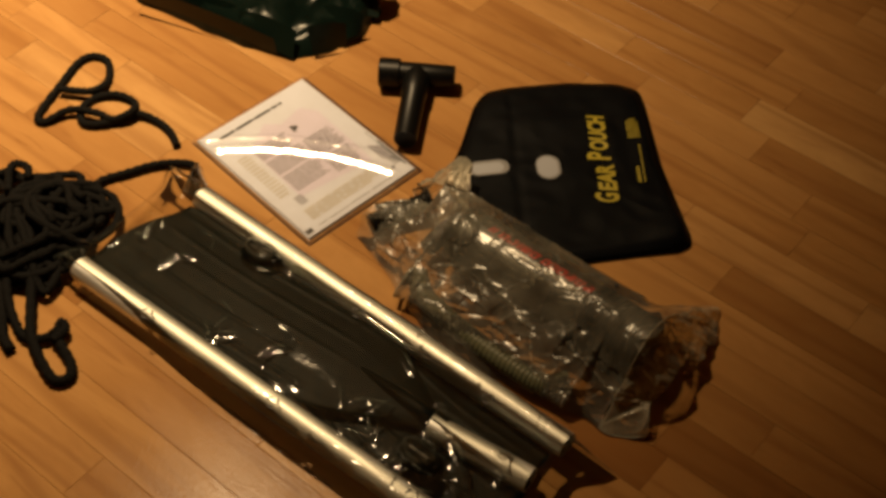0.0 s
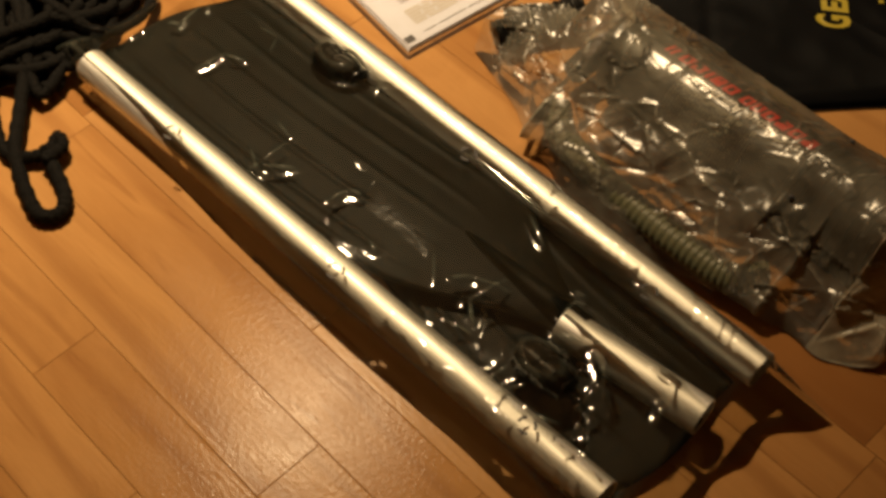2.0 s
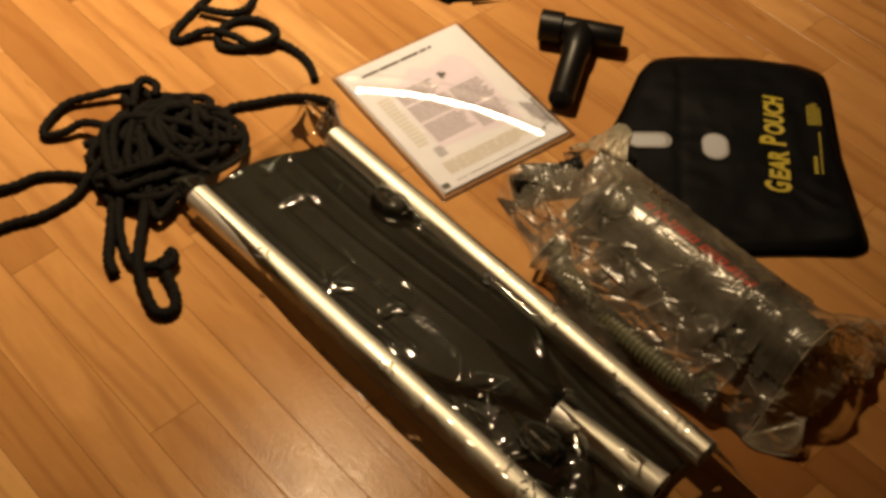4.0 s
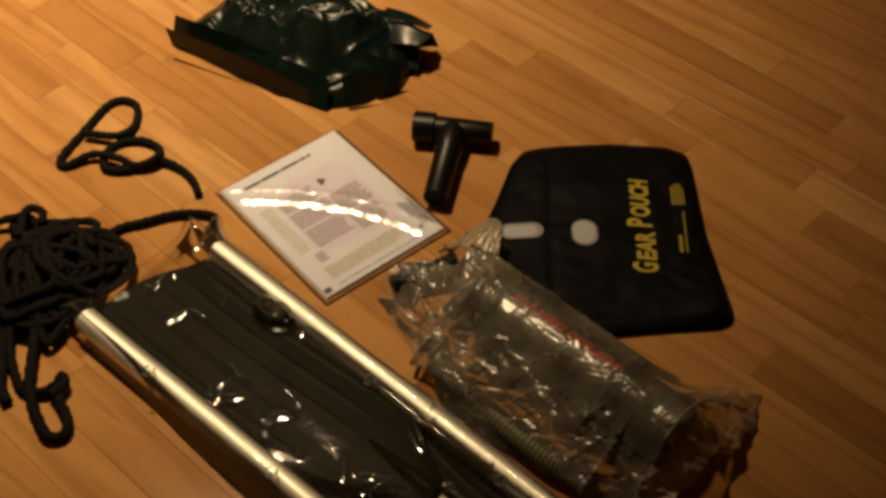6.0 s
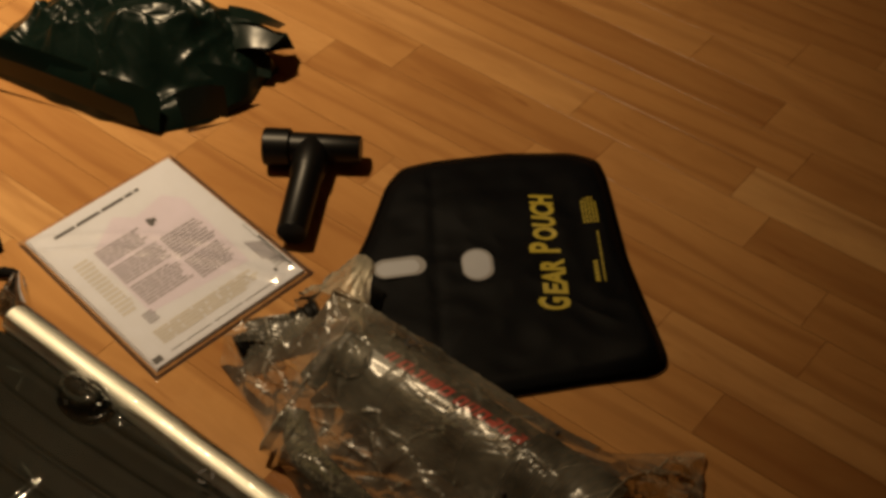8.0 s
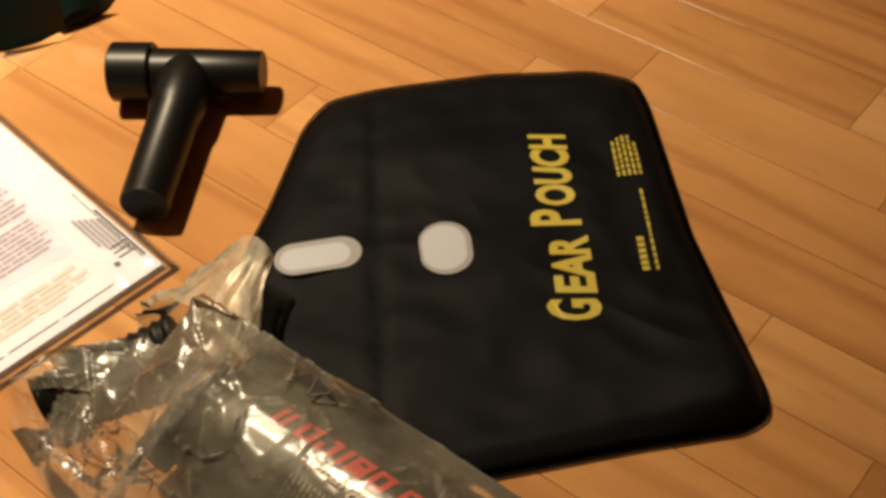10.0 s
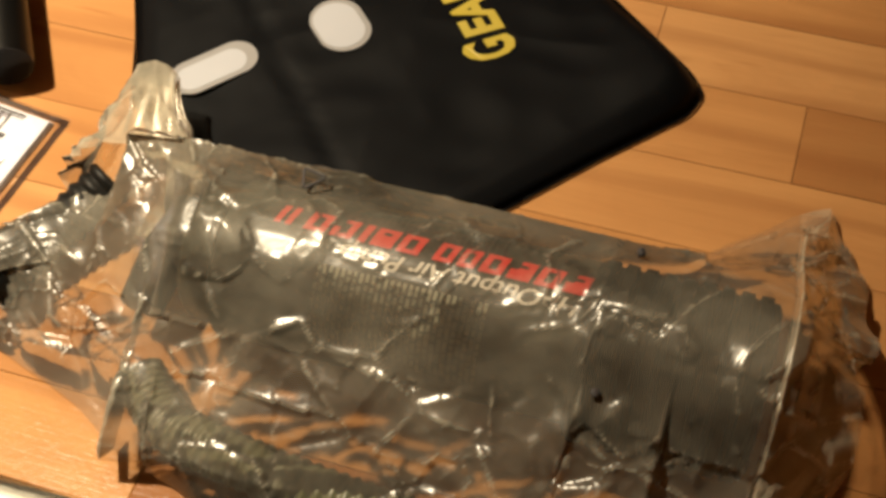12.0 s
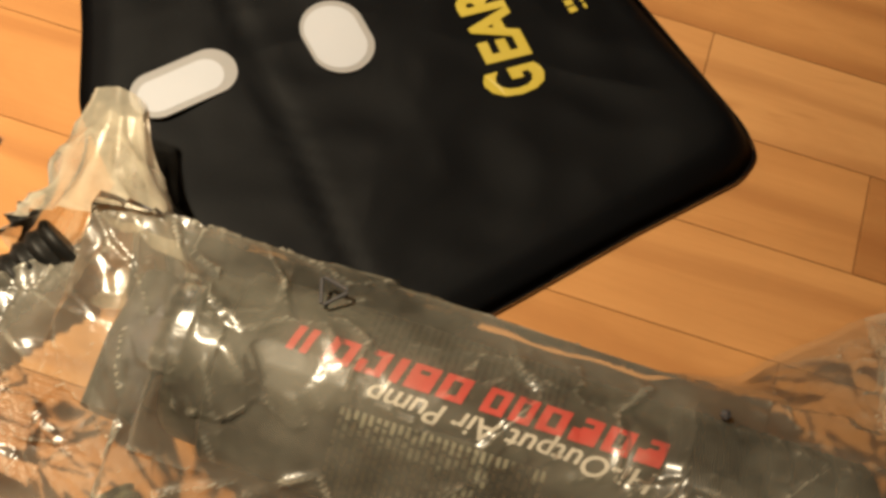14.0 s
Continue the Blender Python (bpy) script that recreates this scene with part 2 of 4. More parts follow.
def folds(x, y, seed=0.0):
    """Crumpled film: sharp ridges at three sizes, about -1 to 1."""
    wx, wy = x + 0.02 * noise.noise((x * 14, y * 14, seed)), y + 0.02 * noise.noise((x * 14, y * 14, seed + 7))
    return 0.55 * ridged(wx * 11, wy * 11, seed) + 0.3 * ridged(wx * 27, wy * 27, seed + 3) + 0.15 * ridged(wx * 60, wy * 60, seed + 5)


def step(a, b, x):
    t = min(1.0, max(0.0, (x - a) / (b - a)))
    return t * t * (3 - 2 * t)


def make_creases(seed, n, x0, x1, y0, y1, length, turn=None, spread=1.2):
    """Random sharp folds: pieces of bent line, each with a height and a width."""
    rng = random.Random(seed)
    out = []
    for _ in range(n):
        x, y = rng.uniform(x0, x1), rng.uniform(y0, y1)
        a = rng.uniform(0, math.pi) if turn is None else turn + rng.uniform(-spread, spread)
        high = rng.uniform(0.4, 1.0) * rng.choice((1, 1, -0.7))
        for _ in range(rng.choice((1, 2, 2, 3))):
            ln = length * rng.uniform(0.4, 1.2)
            bx, by = x + ln * math.cos(a), y + ln * math.sin(a)
            out.append((x, y, bx - x, by - y, ln, high))
            x, y = bx, by
            a += rng.choice((-1, 1)) * rng.uniform(0.5, 1.6)
    return out


def crease(creases, x, y, width):
    z = 0.0
    for ax, ay, dx, dy, ln, high in creases:
        px, py = x - ax, y - ay
        if px * px + py * py > (ln + 4 * width) ** 2:
            continue
        t = (px * dx + py * dy) / (ln * ln)
        if -0.15 < t < 1.15:
            c = min(1.0, max(0.0, t))
            d = math.hypot(px - c * dx, py - c * dy)
            if d < 4 * width:
                z += high * math.exp(-d / width) * math.sin(math.pi * (0.1 + 0.8 * c))
    return z


def facets(x, y, scale, seed=0.0):
    """Crumpled film: flat tilted cells that meet in sharp straight folds."""
    p = Vector((x * scale + 0.35 * noise.noise((x * scale * 0.6, y * scale * 0.6, seed)), y * scale, seed))
    dist, pts = noise.voronoi(p)
    cell = pts[0]
    turn = noise.cell(cell * 7.31) * 40.0
    lean = (p.x - cell.x) * math.cos(turn) + (p.y - cell.y) * math.sin(turn)
    rim = dist[1] - dist[0]
    return lean * min(1.0, rim * 3.0) + 0.35 * math.exp(-rim * 7.0) * math.sin(turn * 3.0)


def along(table, x):
    """A value between the nearest two of (place, value)."""
    for (a, p), (b, q) in zip(table, table[1:]):
        if x <= b:
            return p + (q - p) * max(0.0, (x - a) / (b - a))
    return table[-1][1]


def text_mesh(body, size, extrude=0.0, shear=0.0, bold=0.0):
    """The built-in font as a bmesh in the plane z = 0, with its width."""
    cu = bpy.data.curves.new("text", "FONT")
    cu.body, cu.size, cu.extrude, cu.shear, cu.offset = body, size, extrude, shear, bold
    cu.resolution_u = 3
    ob = bpy.data.objects.new("text", cu)
    scene.collection.objects.link(ob)
    bpy.context.view_layer.update()
    me = bpy.data.meshes.new_from_object(ob.evaluated_get(bpy.context.evaluated_depsgraph_get()))
    bm = bmesh.new()
    bm.from_mesh(me)
    bpy.data.objects.remove(ob)
    bpy.data.meshes.remove(me)
    xs = [v.co.x for v in bm.verts]
    return bm, min(xs), max(xs)


# ---------------------------------------------------------------- room
def slab(name, x0, x1, y0, y1, z0, z1, material, label, category):
    bm = bmesh.new()
    box(bm, x0, x1, y0, y1, z0, z1)
    return tagged(mesh_object(name, bm, material), label, category, kind="structure")


slab("wall_north", -3.4, 3.4, 3.2, 3.35, -0.05, 2.5, M_WALL, "plain tan painted wall of the room", "wall")
slab("wall_south", -3.4, 3.4, -3.35, -3.2, -0.05, 2.5, M_WALL, "plain tan painted wall of the room", "wall")
slab("wall_east", 3.25, 3.4, -3.2, 3.2, -0.05, 2.5, M_WALL, "plain tan painted wall of the room", "wall")
slab("wall_west", -3.4, -3.25, -3.2, 3.2, -0.05, 2.5, M_WALL, "plain tan painted wall of the room", "wall")
slab("ceiling", -3.4, 3.4, -3.35, 3.35, 2.5, 2.6, M_CEIL, "plain white painted ceiling", "ceiling")
floor = slab("floor", -3.4, 3.4, -3.35, 3.35, -0.05, -0.004, M_JOINT, "honey-coloured hardwood strip floor with satin varnish", "floor")


# ---------------------------------------------------------------- oars in their clear bag
L_Y, R_Y, TUBE_R, TUBE_Z = -0.250, -0.055, 0.0175, 0.0285


def shaft(x0, x1, y0, y1, z, label):
    t = thing("oar_tube", (x0, y0, 0), label, "tube", "oar tubes in the bag")
    bm = bmesh.new()
    n = 14
    r = TUBE_R
    path = [(x0 + (x1 - x0) * i / n, y0 + (y1 - y0) * i / n, z) for i in range(n + 1)]
    outer = tube(bm, path, r, 32, caps=False)
    inner = tube(bm, [path[0], path[-1]], r - 0.0016, 32, caps=False)
    for a, b in ((outer[0], inner[0]), (inner[-1], outer[-1])):
        for k in range(32):
            bm.faces.new((a[(k + 1) % 32], a[k], b[k], b[(k + 1) % 32]))
    part("pole", bm, M_ALU, t, "brushed aluminium tube", True)
    return t


shaft(-0.195, 0.487, L_Y - 0.008, L_Y + 0.012, TUBE_Z, "long brushed aluminium oar tube inside clear bag")
shaft(-0.162, 0.502, R_Y - 0.002, R_Y + 0.002, TUBE_Z, "long brushed aluminium oar tube inside clear bag")


def blade(name_label, flip, x_wide, x_neck, y_mid_wide, y_mid_neck, w_wide, w_neck, z, collar_at):
    """A flat ribbed oar blade with rounded wide end, a neck and a socket."""
    t = thing("paddle", (x_wide, y_mid_wide, 0), name_label, "paddle", "oar paddles in the bag")

    def half(u):
        w = w_wide * 0.5 * (1 - step(0.66, 1.0, u)) + w_neck * 0.5 * step(0.66, 1.0, u)
        if u < 0.07:
            w *= (1 - (1 - u / 0.07) ** 2.6) ** 0.5 * 0.14 + 0.86
        return w

    def surf(top):
        def f(u, v):
            x = x_wide + (x_neck - x_wide) * u
            yc = y_mid_wide + (y_mid_neck - y_mid_wide) * step(0.2, 0.9, u)
            h = half(u)
            s = 2 * v - 1
            x += (0.014 * s * s if u < 0.001 else 0.0) * flip
            x += 0.020 * (s + 1) * (1 - u) * (flip > 0)
            crown = 0.006 * (1 - s * s) + 0.0022 * math.exp(-((abs(s) - 0.93) / 0.035) ** 2) * (1 - step(0.5, 0.8, u))
            rib = 0.0013 * max(0.0, math.cos(s * math.pi * 5.5)) ** 6 * step(0.03, 0.1, u) * (1 - step(0.55, 0.8, u))
            return (x, yc + h * s, z + (crown + rib + 0.003 if top else -0.002) * (0.35 if abs(s) > 0.97 else 1))
        return f
    bm = sheet(70, 66, surf(True))
    low = sheet(20, 8, surf(False))
    me = bpy.data.meshes.new("low")
    low.to_mesh(me)
    low.free()
    bm.from_mesh(me)
    bpy.data.meshes.remove(me)
    part("face", bm, M_BLADE, t, "", True)
    bm = bmesh.new()
    sx = 1 if x_neck > x_wide else -1
    xs = x_neck - sx * 0.16
    tube(bm, [(xs, y_mid_neck, z + 0.002), (x_neck - sx * 0.05, y_mid_neck, z + 0.004), (x_neck, y_mid_neck, z + 0.004)], [0.006, 0.013, 0.016], 20)
    part("neck", bm, M_BLADE, t, "", True)
    bm = bmesh.new()
    cx, cy = collar_at
    prof = [(-0.026, 0.0), (-0.026, 0.0165), (-0.016, 0.0185), (-0.015, 0.0205), (-0.002, 0.0205), (-0.001, 0.0185), (0.002, 0.0185), (0.003, 0.021), (0.018, 0.021), (0.021, 0.0185), (0.034, 0.0165), (0.036, 0.0)]
    lathe_x(bm, [(cx + a * 0.9, r * 0.86) for a, r in prof], cy, 0.0360, 28)
    part("collar", bm, M_COLLAR, t, "shiny black plastic locking collar", True)
    return t


blade("black ribbed plastic oar paddle lying in clear bag", 1, -0.207, 0.37, -0.158, -0.135, 0.172, 0.032, 0.027, (-0.012, -0.083))
blade("black ribbed plastic oar paddle lying under another", -1, 0.497, -0.03, -0.152, -0.105, 0.175, 0.034, 0.008, (0.372, -0.190))
shaft(0.352, 0.497, -0.142, -0.124, 0.0305, "short aluminium connecting tube inside clear bag")


def oar_cover(x, y):
    """Height of the film over the tubes and the blade."""
    lift = 0.0
    for ty in (L_Y + 0.012 * (x - 0.15), R_Y):
        d = abs(y - ty)
        if d < 0.0205:
            lift = max(lift, TUBE_Z + math.sqrt(max(0.0, 0.0205 ** 2 - d * d)))
        lift = max(lift, 0.048 - 0.55 * max(0.0, d - 0.006) if d < 0.03 else 0.0)
    if L_Y < y < R_Y:
        lift = max(lift, 0.0415 + 0.003 * math.cos((y + 0.15) * 30))
    for cx, cy in ((-0.012, -0.083), (0.372, -0.190)):
        d = math.hypot((x - cx) / 0.042, (y - cy) / 0.028)
        if d < 1:
            lift = max(lift, 0.0415 + 0.0155 * (1 - step(0.45, 1.0, d)))
    if 0.35 < x < 0.5:
        d = abs(y + 0.133)
        lift = max(lift, 0.051 - 0.7 * max(0.0, d - 0.006) if d < 0.03 else 0.0)
    return lift


CR_L = make_creases(8, 30, 0.0, 0.50, -0.285, -0.20, 0.034, 2.0, 0.9) + make_creases(9, 12, 0.22, 0.52, -0.22, -0.06, 0.04) + make_creases(12, 9, -0.22, 0.1, -0.27, -0.05, 0.03)


def oar_bag():
    t = thing("plastic_bag", (0.15, -0.15, 0), "clear wrinkled plastic bag holding the oar parts", "bag", kind="")
    X0, X1 = -0.232, 0.535

    def f(u, v):
        x = X0 + (X1 - X0) * u
        y0 = -0.292 + 0.012 * step(0.0, 0.25, 1 - u) + 0.01 * math.sin(u * 9) * 0.4
        y1 = -0.030 - 0.006 * math.sin(u * 7)
        y = y0 + (y1 - y0) * v
        z = oar_cover(x, y)
        over = max(0.0, x - 0.497) + max(0.0, -0.203 - x)
        z *= 1 - step(0.0, 0.04, over) * 0.82
        edge = min(y - y0, y1 - y)
        z = max(z, 0.003 + 0.04 * step(0.0, 0.045, edge) * (1 - step(0.0, 0.04, over)))
        z = min(z, 0.0035 + edge * 2.6 + 0.002)
        loose = 0.3 + 0.7 * step(0.0, 0.3, x) * step(-0.08, -0.2, y) + 0.5 * step(-0.2, -0.28, y)
        z += 0.0022 * loose * noise.noise((x * 14, y * 22, 1)) + 0.0046 * crease(CR_L, x, y, 0.0030) * (1 - 0.65 * math.exp(-((y - L_Y) / 0.016) ** 2))
        z += 0.0012 * ridged(x * 95 + 40 * (y - R_Y), 2.0, 5) * math.exp(-((y - R_Y - 0.004) / 0.011) ** 2) * step(0.0, 0.06, x)
        x += 0.010 * noise.noise((y * 30, 3.3, 0)) * step(0.9, 1.0, u) + 0.03 * (abs(v - 0.5) * 2) ** 4 * step(0.93, 1, u) - 0.03 * (abs(v - 0.5) * 2) ** 3 * step(0.07, 0, u)
        for ty in (L_Y + 0.012 * (x - 0.15), R_Y):
            if abs(y - ty) < 0.0186 and -0.2 < x < 0.505:
                z = max(z, TUBE_Z + math.sqrt(0.0188 ** 2 - (y - ty) ** 2))
        return (x, y, max(z, 0.0022))
    bm = sheet(400, 150, f)
    part("film", bm, M_FILM, t, "", True)

    def tail(tip, base_a, base_b, n=0.01):
        tip, a, b = Vector(tip), Vector(base_a), Vector(base_b)

        def g(u, v):
            p = a.lerp(b, v).lerp(tip + (b - a) * (v - 0.5) * 0.18, u)
            p.z += n * math.sin(v * math.pi * 3 + u * 2) * (1 - u * 0.4) + 0.006 * folds(p.x, p.y, 9.0)
            p.z = max(p.z, 0.002)
            return p
        return sheet(24, 24, g)
    part("corner_tail", tail((-0.262, -0.238, 0.012), (-0.205, -0.275, 0.03), (-0.20, -0.215, 0.046)), M_FILM, t, "", True)
    part("corner_tail", tail((-0.222, -0.008, 0.018), (-0.175, -0.085, 0.04), (-0.165, -0.035, 0.03)), M_FILM, t, "", True)
    part("corner_tail", tail((0.535, -0.283, 0.004), (0.47, -0.275, 0.02), (0.50, -0.215, 0.03)), M_FILM, t, "", True)
    # printed recycling triangles
    for x, y, big in ((0.166, -0.075, 1), (0.388, -0.072, 1), (-0.047, -0.262, 0), (0.183, -0.256, 1), (0.407, -0.245, 1)):
        bm = bmesh.new()
        z = oar_cover(x, y) + 0.006
        r = 0.0075
        for k in range(3):
            a0 = math.radians(90 + 120 * k + 40)
            a1 = math.radians(90 + 120 * (k + 1) - 12)
            pts = []
            for i in range(5):
                a = a0 + (a1 - a0) * i / 4
                pts.append((x + r * math.cos(a), y + r * math.sin(a)))
            strip = []
            for px, py in pts:
                out = Vector((px - x, py - y, 0)).normalized() * 0.0013
                strip.append((bm.verts.new(Vector((px, py, z)) + out), bm.verts.new(Vector((px, py, z)) - out)))
            for (pa, pb), (qa, qb) in zip(strip, strip[1:]):
                bm.faces.new((pa, pb, qb, qa))
        part("recycling_mark", bm, M_INK, t, "black printed recycling mark")
    return t


oar_bag()

# ---------------------------------------------------------------- manual in its sleeve
MAN = Matrix.Translation((0, 0, 0)) @ Matrix(((0.125, -0.9927, 0, 0), (0.9927, 0.125, 0, 0), (0, 0, 1, 0), (0, 0, 0, 1)))
# local x runs along the short side from the lower corner, local y along the long side


def manual():
    t = thing("instruction_manual", (-0.12, 0.12, 0), "white printed instruction booklet in clear plastic sleeve", "manual")
    bm = bmesh.new()
    w, h = 0.212, 0.277
    for k in range(4):
        o = 0.0008 * k
        box(bm, 0.002 + o, w - o * 0.6, 0.002 + o * 0.5, h - o, 0.0006 + 0.0011 * k, 0.0015 + 0.0011 * k, MAN)
    part("pages", bm, M_PAPER, t)
    z = 0.0052
    rng = random.Random(5)

    def bars(name, x0, x1, y0, y1, n, material, along="y", fill=0.55, z=z):
        bm = bmesh.new()
        for i in range(n):
            a = (i + 0.2) / n
            b = (i + 0.2 + fill) / n
            pos = 0.0
            while pos < 0.97:
                ln = rng.uniform(0.08, 0.3)
                e = min(pos + ln, rng.uniform(0.8, 1.0))
                if e <= pos:
                    break
                if along == "y":
                    box(bm, x0 + (x1 - x0) * a, x0 + (x1 - x0) * b, y0 + (y1 - y0) * pos, y0 + (y1 - y0) * e, z, z + 0.0001, MAN)
                else:
                    box(bm, x0 + (x1 - x0) * pos, x0 + (x1 - x0) * e, y0 + (y1 - y0) * a, y0 + (y1 - y0) * b, z, z + 0.0001, MAN)
                pos = e + 0.02
        part(name, bm, material, t)
    # folded lilac insert with a torn outline
    bm = bmesh.new()
    pts = [(0.045, 0.075), (0.175, 0.06), (0.178, 0.10), (0.182, 0.20), (0.165, 0.225), (0.12, 0.215), (0.10, 0.235), (0.05, 0.2)]
    lo = [bm.verts.new(MAN @ Vector((x, y, 0.0050))) for x, y in pts]
    bm.faces.new(lo)
    part("insert_sheet", bm, M_LILAC, t, "pale lilac folded insert sheet")
    bars("title_bar", 0.030, 0.160, 0.250, 0.2555, 1, M_INK, "x", 0.9)
    bars("text_block", 0.05, 0.115, 0.17, 0.2, 6, M_GREYINK, "x")
    bars("text_block", 0.05, 0.115, 0.13, 0.165, 7, M_GREYINK, "x")
    bars("text_block", 0.12, 0.175, 0.12, 0.165, 8, M_GREYINK, "x")
    bars("text_block", 0.05, 0.115, 0.085, 0.125, 8, M_GREYINK, "x")
    bars("text_block", 0.12, 0.172, 0.075, 0.115, 8, M_GREYINK, "x")
    bars("text_block", 0.02, 0.042, 0.09, 0.2, 14, M_PALEINK, "x")
    bars("text_block", 0.03, 0.17, 0.025, 0.05, 5, M_PALEINK, "x", 0.75)
    bars("text_block", 0.035, 0.05, 0.06, 0.08, 4, M_GREYINK, "x")
    bars("rule_line", 0.03, 0.2, 0.012, 0.0132, 1, M_INK, "x", 0.8)
    bars("rule_line", 0.2045, 0.2055, 0.02, 0.12, 1, M_INK, "y", 0.8)
    bm = bmesh.new()
    box(bm, 0.006, 0.017, 0.008, 0.017, z, z + 0.0001, MAN)
    part("printed_mark", bm, M_INK, t)
    bm = bmesh.new()
    box(bm, 0.186, 0.19, 0.024, 0.029, z, z + 0.0001, MAN)
    part("printed_mark", bm, M_INK, t)
    bm = bmesh.new()
    box(bm, 0.125, 0.131, 0.188, 0.202, z, z + 0.0001, MAN)
    box(bm, 0.131, 0.136, 0.192, 0.199, z, z + 0.0001, MAN)
    part("printed_figure", bm, M_INK, t)
    bm = bmesh.new()
    for k in range(5):
        box(bm, 0.188 + 0.0035 * k, 0.1905 + 0.0035 * k, 0.05 - 0.005 * k, 0.088 - 0.003 * k, z, z + 0.0001, MAN)
    part("printed_figure", bm, M_GREYINK, t)
    bm = bmesh.new()
    for k in range(3):
        box(bm, 0.192, 0.206, 0.03 + 0.006 * k, 0.0315 + 0.006 * k, z, z + 0.0001, MAN)
    box(bm, 0.2065, 0.2085, 0.02, 0.085, z, z + 0.0001, MAN)
    part("printed_figure", bm, M_INK, t)

    def ridge(d):
        """A pinched fold: an even slope up, a soft drop behind."""
        if d < -0.011 or d > 0.014:
            return 0.0
        return 0.0029 * (1 - step(0.0, 0.014, d)) if d > 0 else 0.20 * (d + 0.011) + 5.8 * (d + 0.011) ** 2

    def f(u, v):
        x, y = -0.006 + 0.226 * u, -0.007 + 0.291 * v
        e = min(u, v, 1 - u, 1 - v)
        d, along = 0.79 * x + 0.61 * y - 0.172, -0.61 * x + 0.79 * y - 0.045
        d += 1.07 * along * along
        fold = ridge(d) + 0.8 * ridge(d - 0.024)
        z = 0.0058 * step(0, 0.03, e) + 0.0006 + fold * step(0, 0.08, e) + 0.0006 * max(0, folds(x, y, 4.0)) * step(0, 0.05, e)
        return MAN @ Vector((x, y, z))
    part("sleeve", sheet(200, 260, f), M_SLEEVE, t, "clear glossy plastic sleeve", True)


manual()

# ---------------------------------------------------------------- gear pouch
PC = Vector((0.23, 0.38, 0))
E1, E2 = Vector((0.743, 0.669, 0)), Vector((-0.669, 0.743, 0))


def pouch():
    t = thing("gear_pouch", (0.23, 0.38, 0), "flat black vinyl gear pouch with yellow lettering", "pouch")
    outline = [(0.333, 0.226), (0.265, 0.147), (0.131, 0.183), (0.066, 0.246), (0.046, 0.296), (0.006, 0.378), (0.001, 0.412), (0.024, 0.446), (0.087, 0.513), (0.152, 0.564), (0.186, 0.574), (0.210, 0.556), (0.308, 0.458), (0.421, 0.366), (0.432, 0.350), (0.426, 0.331), (0.377, 0.278)]
    corners = [((Vector((x, y, 0)) - PC).dot(E1), (Vector((x, y, 0)) - PC).dot(E2), 0.024) for x, y in outline]
    pts = [Vector((a, b, 0)) for a, b, _ in corners]
    ring = []
    for i, (p, c) in enumerate(zip(pts, corners)):
        a, b = pts[i - 1], pts[(i + 1) % len(pts)]
        r = min(c[2] * 0.5, (a - p).length * 0.4, (b - p).length * 0.4)
        s, e = p + (a - p).normalized() * r, p + (b - p).normalized() * r
        for k in range(6):
            q = k / 5
            ring.append((1 - q) ** 2 * s + 2 * q * (1 - q) * p + q * q * e)
    # resample evenly
    out = []
    for a, b in zip(ring, ring[1:] + ring[:1]):
        n = max(1, int((b - a).length / 0.008))
        out += [a.lerp(b, k / n) for k in range(n)]
    mid = Vector((-0.03, 0.0, 0))
    NR = 26
    bm = bmesh.new()

    def height(p, rr):
        q = 1 - rr
        z = 0.003 + 0.008 * step(0.0, 0.10, q) + 0.003 * step(0.1, 0.6, q)
        z += 0.009 * math.exp(-((p.x - 0.115) ** 2 / 0.0012 + (p.y + 0.145) ** 2 / 0.003)) * step(0, 0.06, q)
        z += (0.0036 * noise.noise((p.x * 11, p.y * 16, 2)) + 0.0016 * ridged(p.x * 24, p.y * 30, 12.0)) * step(0, 0.2, q)
        z += 0.0042 * ridged(p.x * 5 + p.y * 3, p.y * 13, 8) * step(0.02, 0.3, q) * step(-0.02, 0.12, p.y)
        z += 0.0030 * ridged(p.x * 17, p.y * 6 + p.x * 4, 5) * step(0.0, 0.08, p.x) * step(0.02, 0.12, q)
        z -= 0.0025 * math.exp(-((p.x + 0.112) / 0.004) ** 2) * step(0.05, 0.2, q)
        return z
    rings = []
    for k in range(NR + 1):
        rr = 1 - k / (NR + 0.6)
        rr = rr if k else 1.0
        row = []
        for p in out:
            q = mid + (p - mid) * rr
            w = PC + E1 * q.x + E2 * q.y
            w.z = height(q, rr) if k else 0.002
            row.append(bm.verts.new(w))
        rings.append(row)
    n = len(out)
    for a, b in zip(rings, rings[1:]):
        for k in range(n):
            bm.faces.new((a[(k + 1) % n], a[k], b[k], b[(k + 1) % n]))
    bm.faces.new(list(reversed(rings[-1])))
    bm.faces.new(rings[0])
    skin = np.array([v.co[:] for v in bm.verts if v.co.z > 0.006])
    part("body", bm, M_POUCH, t, "", True)

    def lie(x, y):
        """Height of the cloth at a place, from its nearest corners."""
        d = (skin[:, 0] - x) ** 2 + (skin[:, 1] - y) ** 2
        k = np.argsort(d)[:5]
        return float(0.5 * np.average(skin[k, 2], weights=1 / (d[k] + 1e-7)) + 0.5 * skin[k, 2].max())

    # a welded seam along the edge
    bm = bmesh.new()
    path = [PC + E1 * (mid + (p - mid) * 1.004).x + E2 * (mid + (p - mid) * 1.004).y + Vector((0, 0, 0.0026)) for p in out]
    tube(bm, path + [path[0]], 0.0008, 8)
    part("welded_edge", bm, M_POUCH, t, "", True)

    def top(a, b):
        return PC + E1 * a + E2 * b

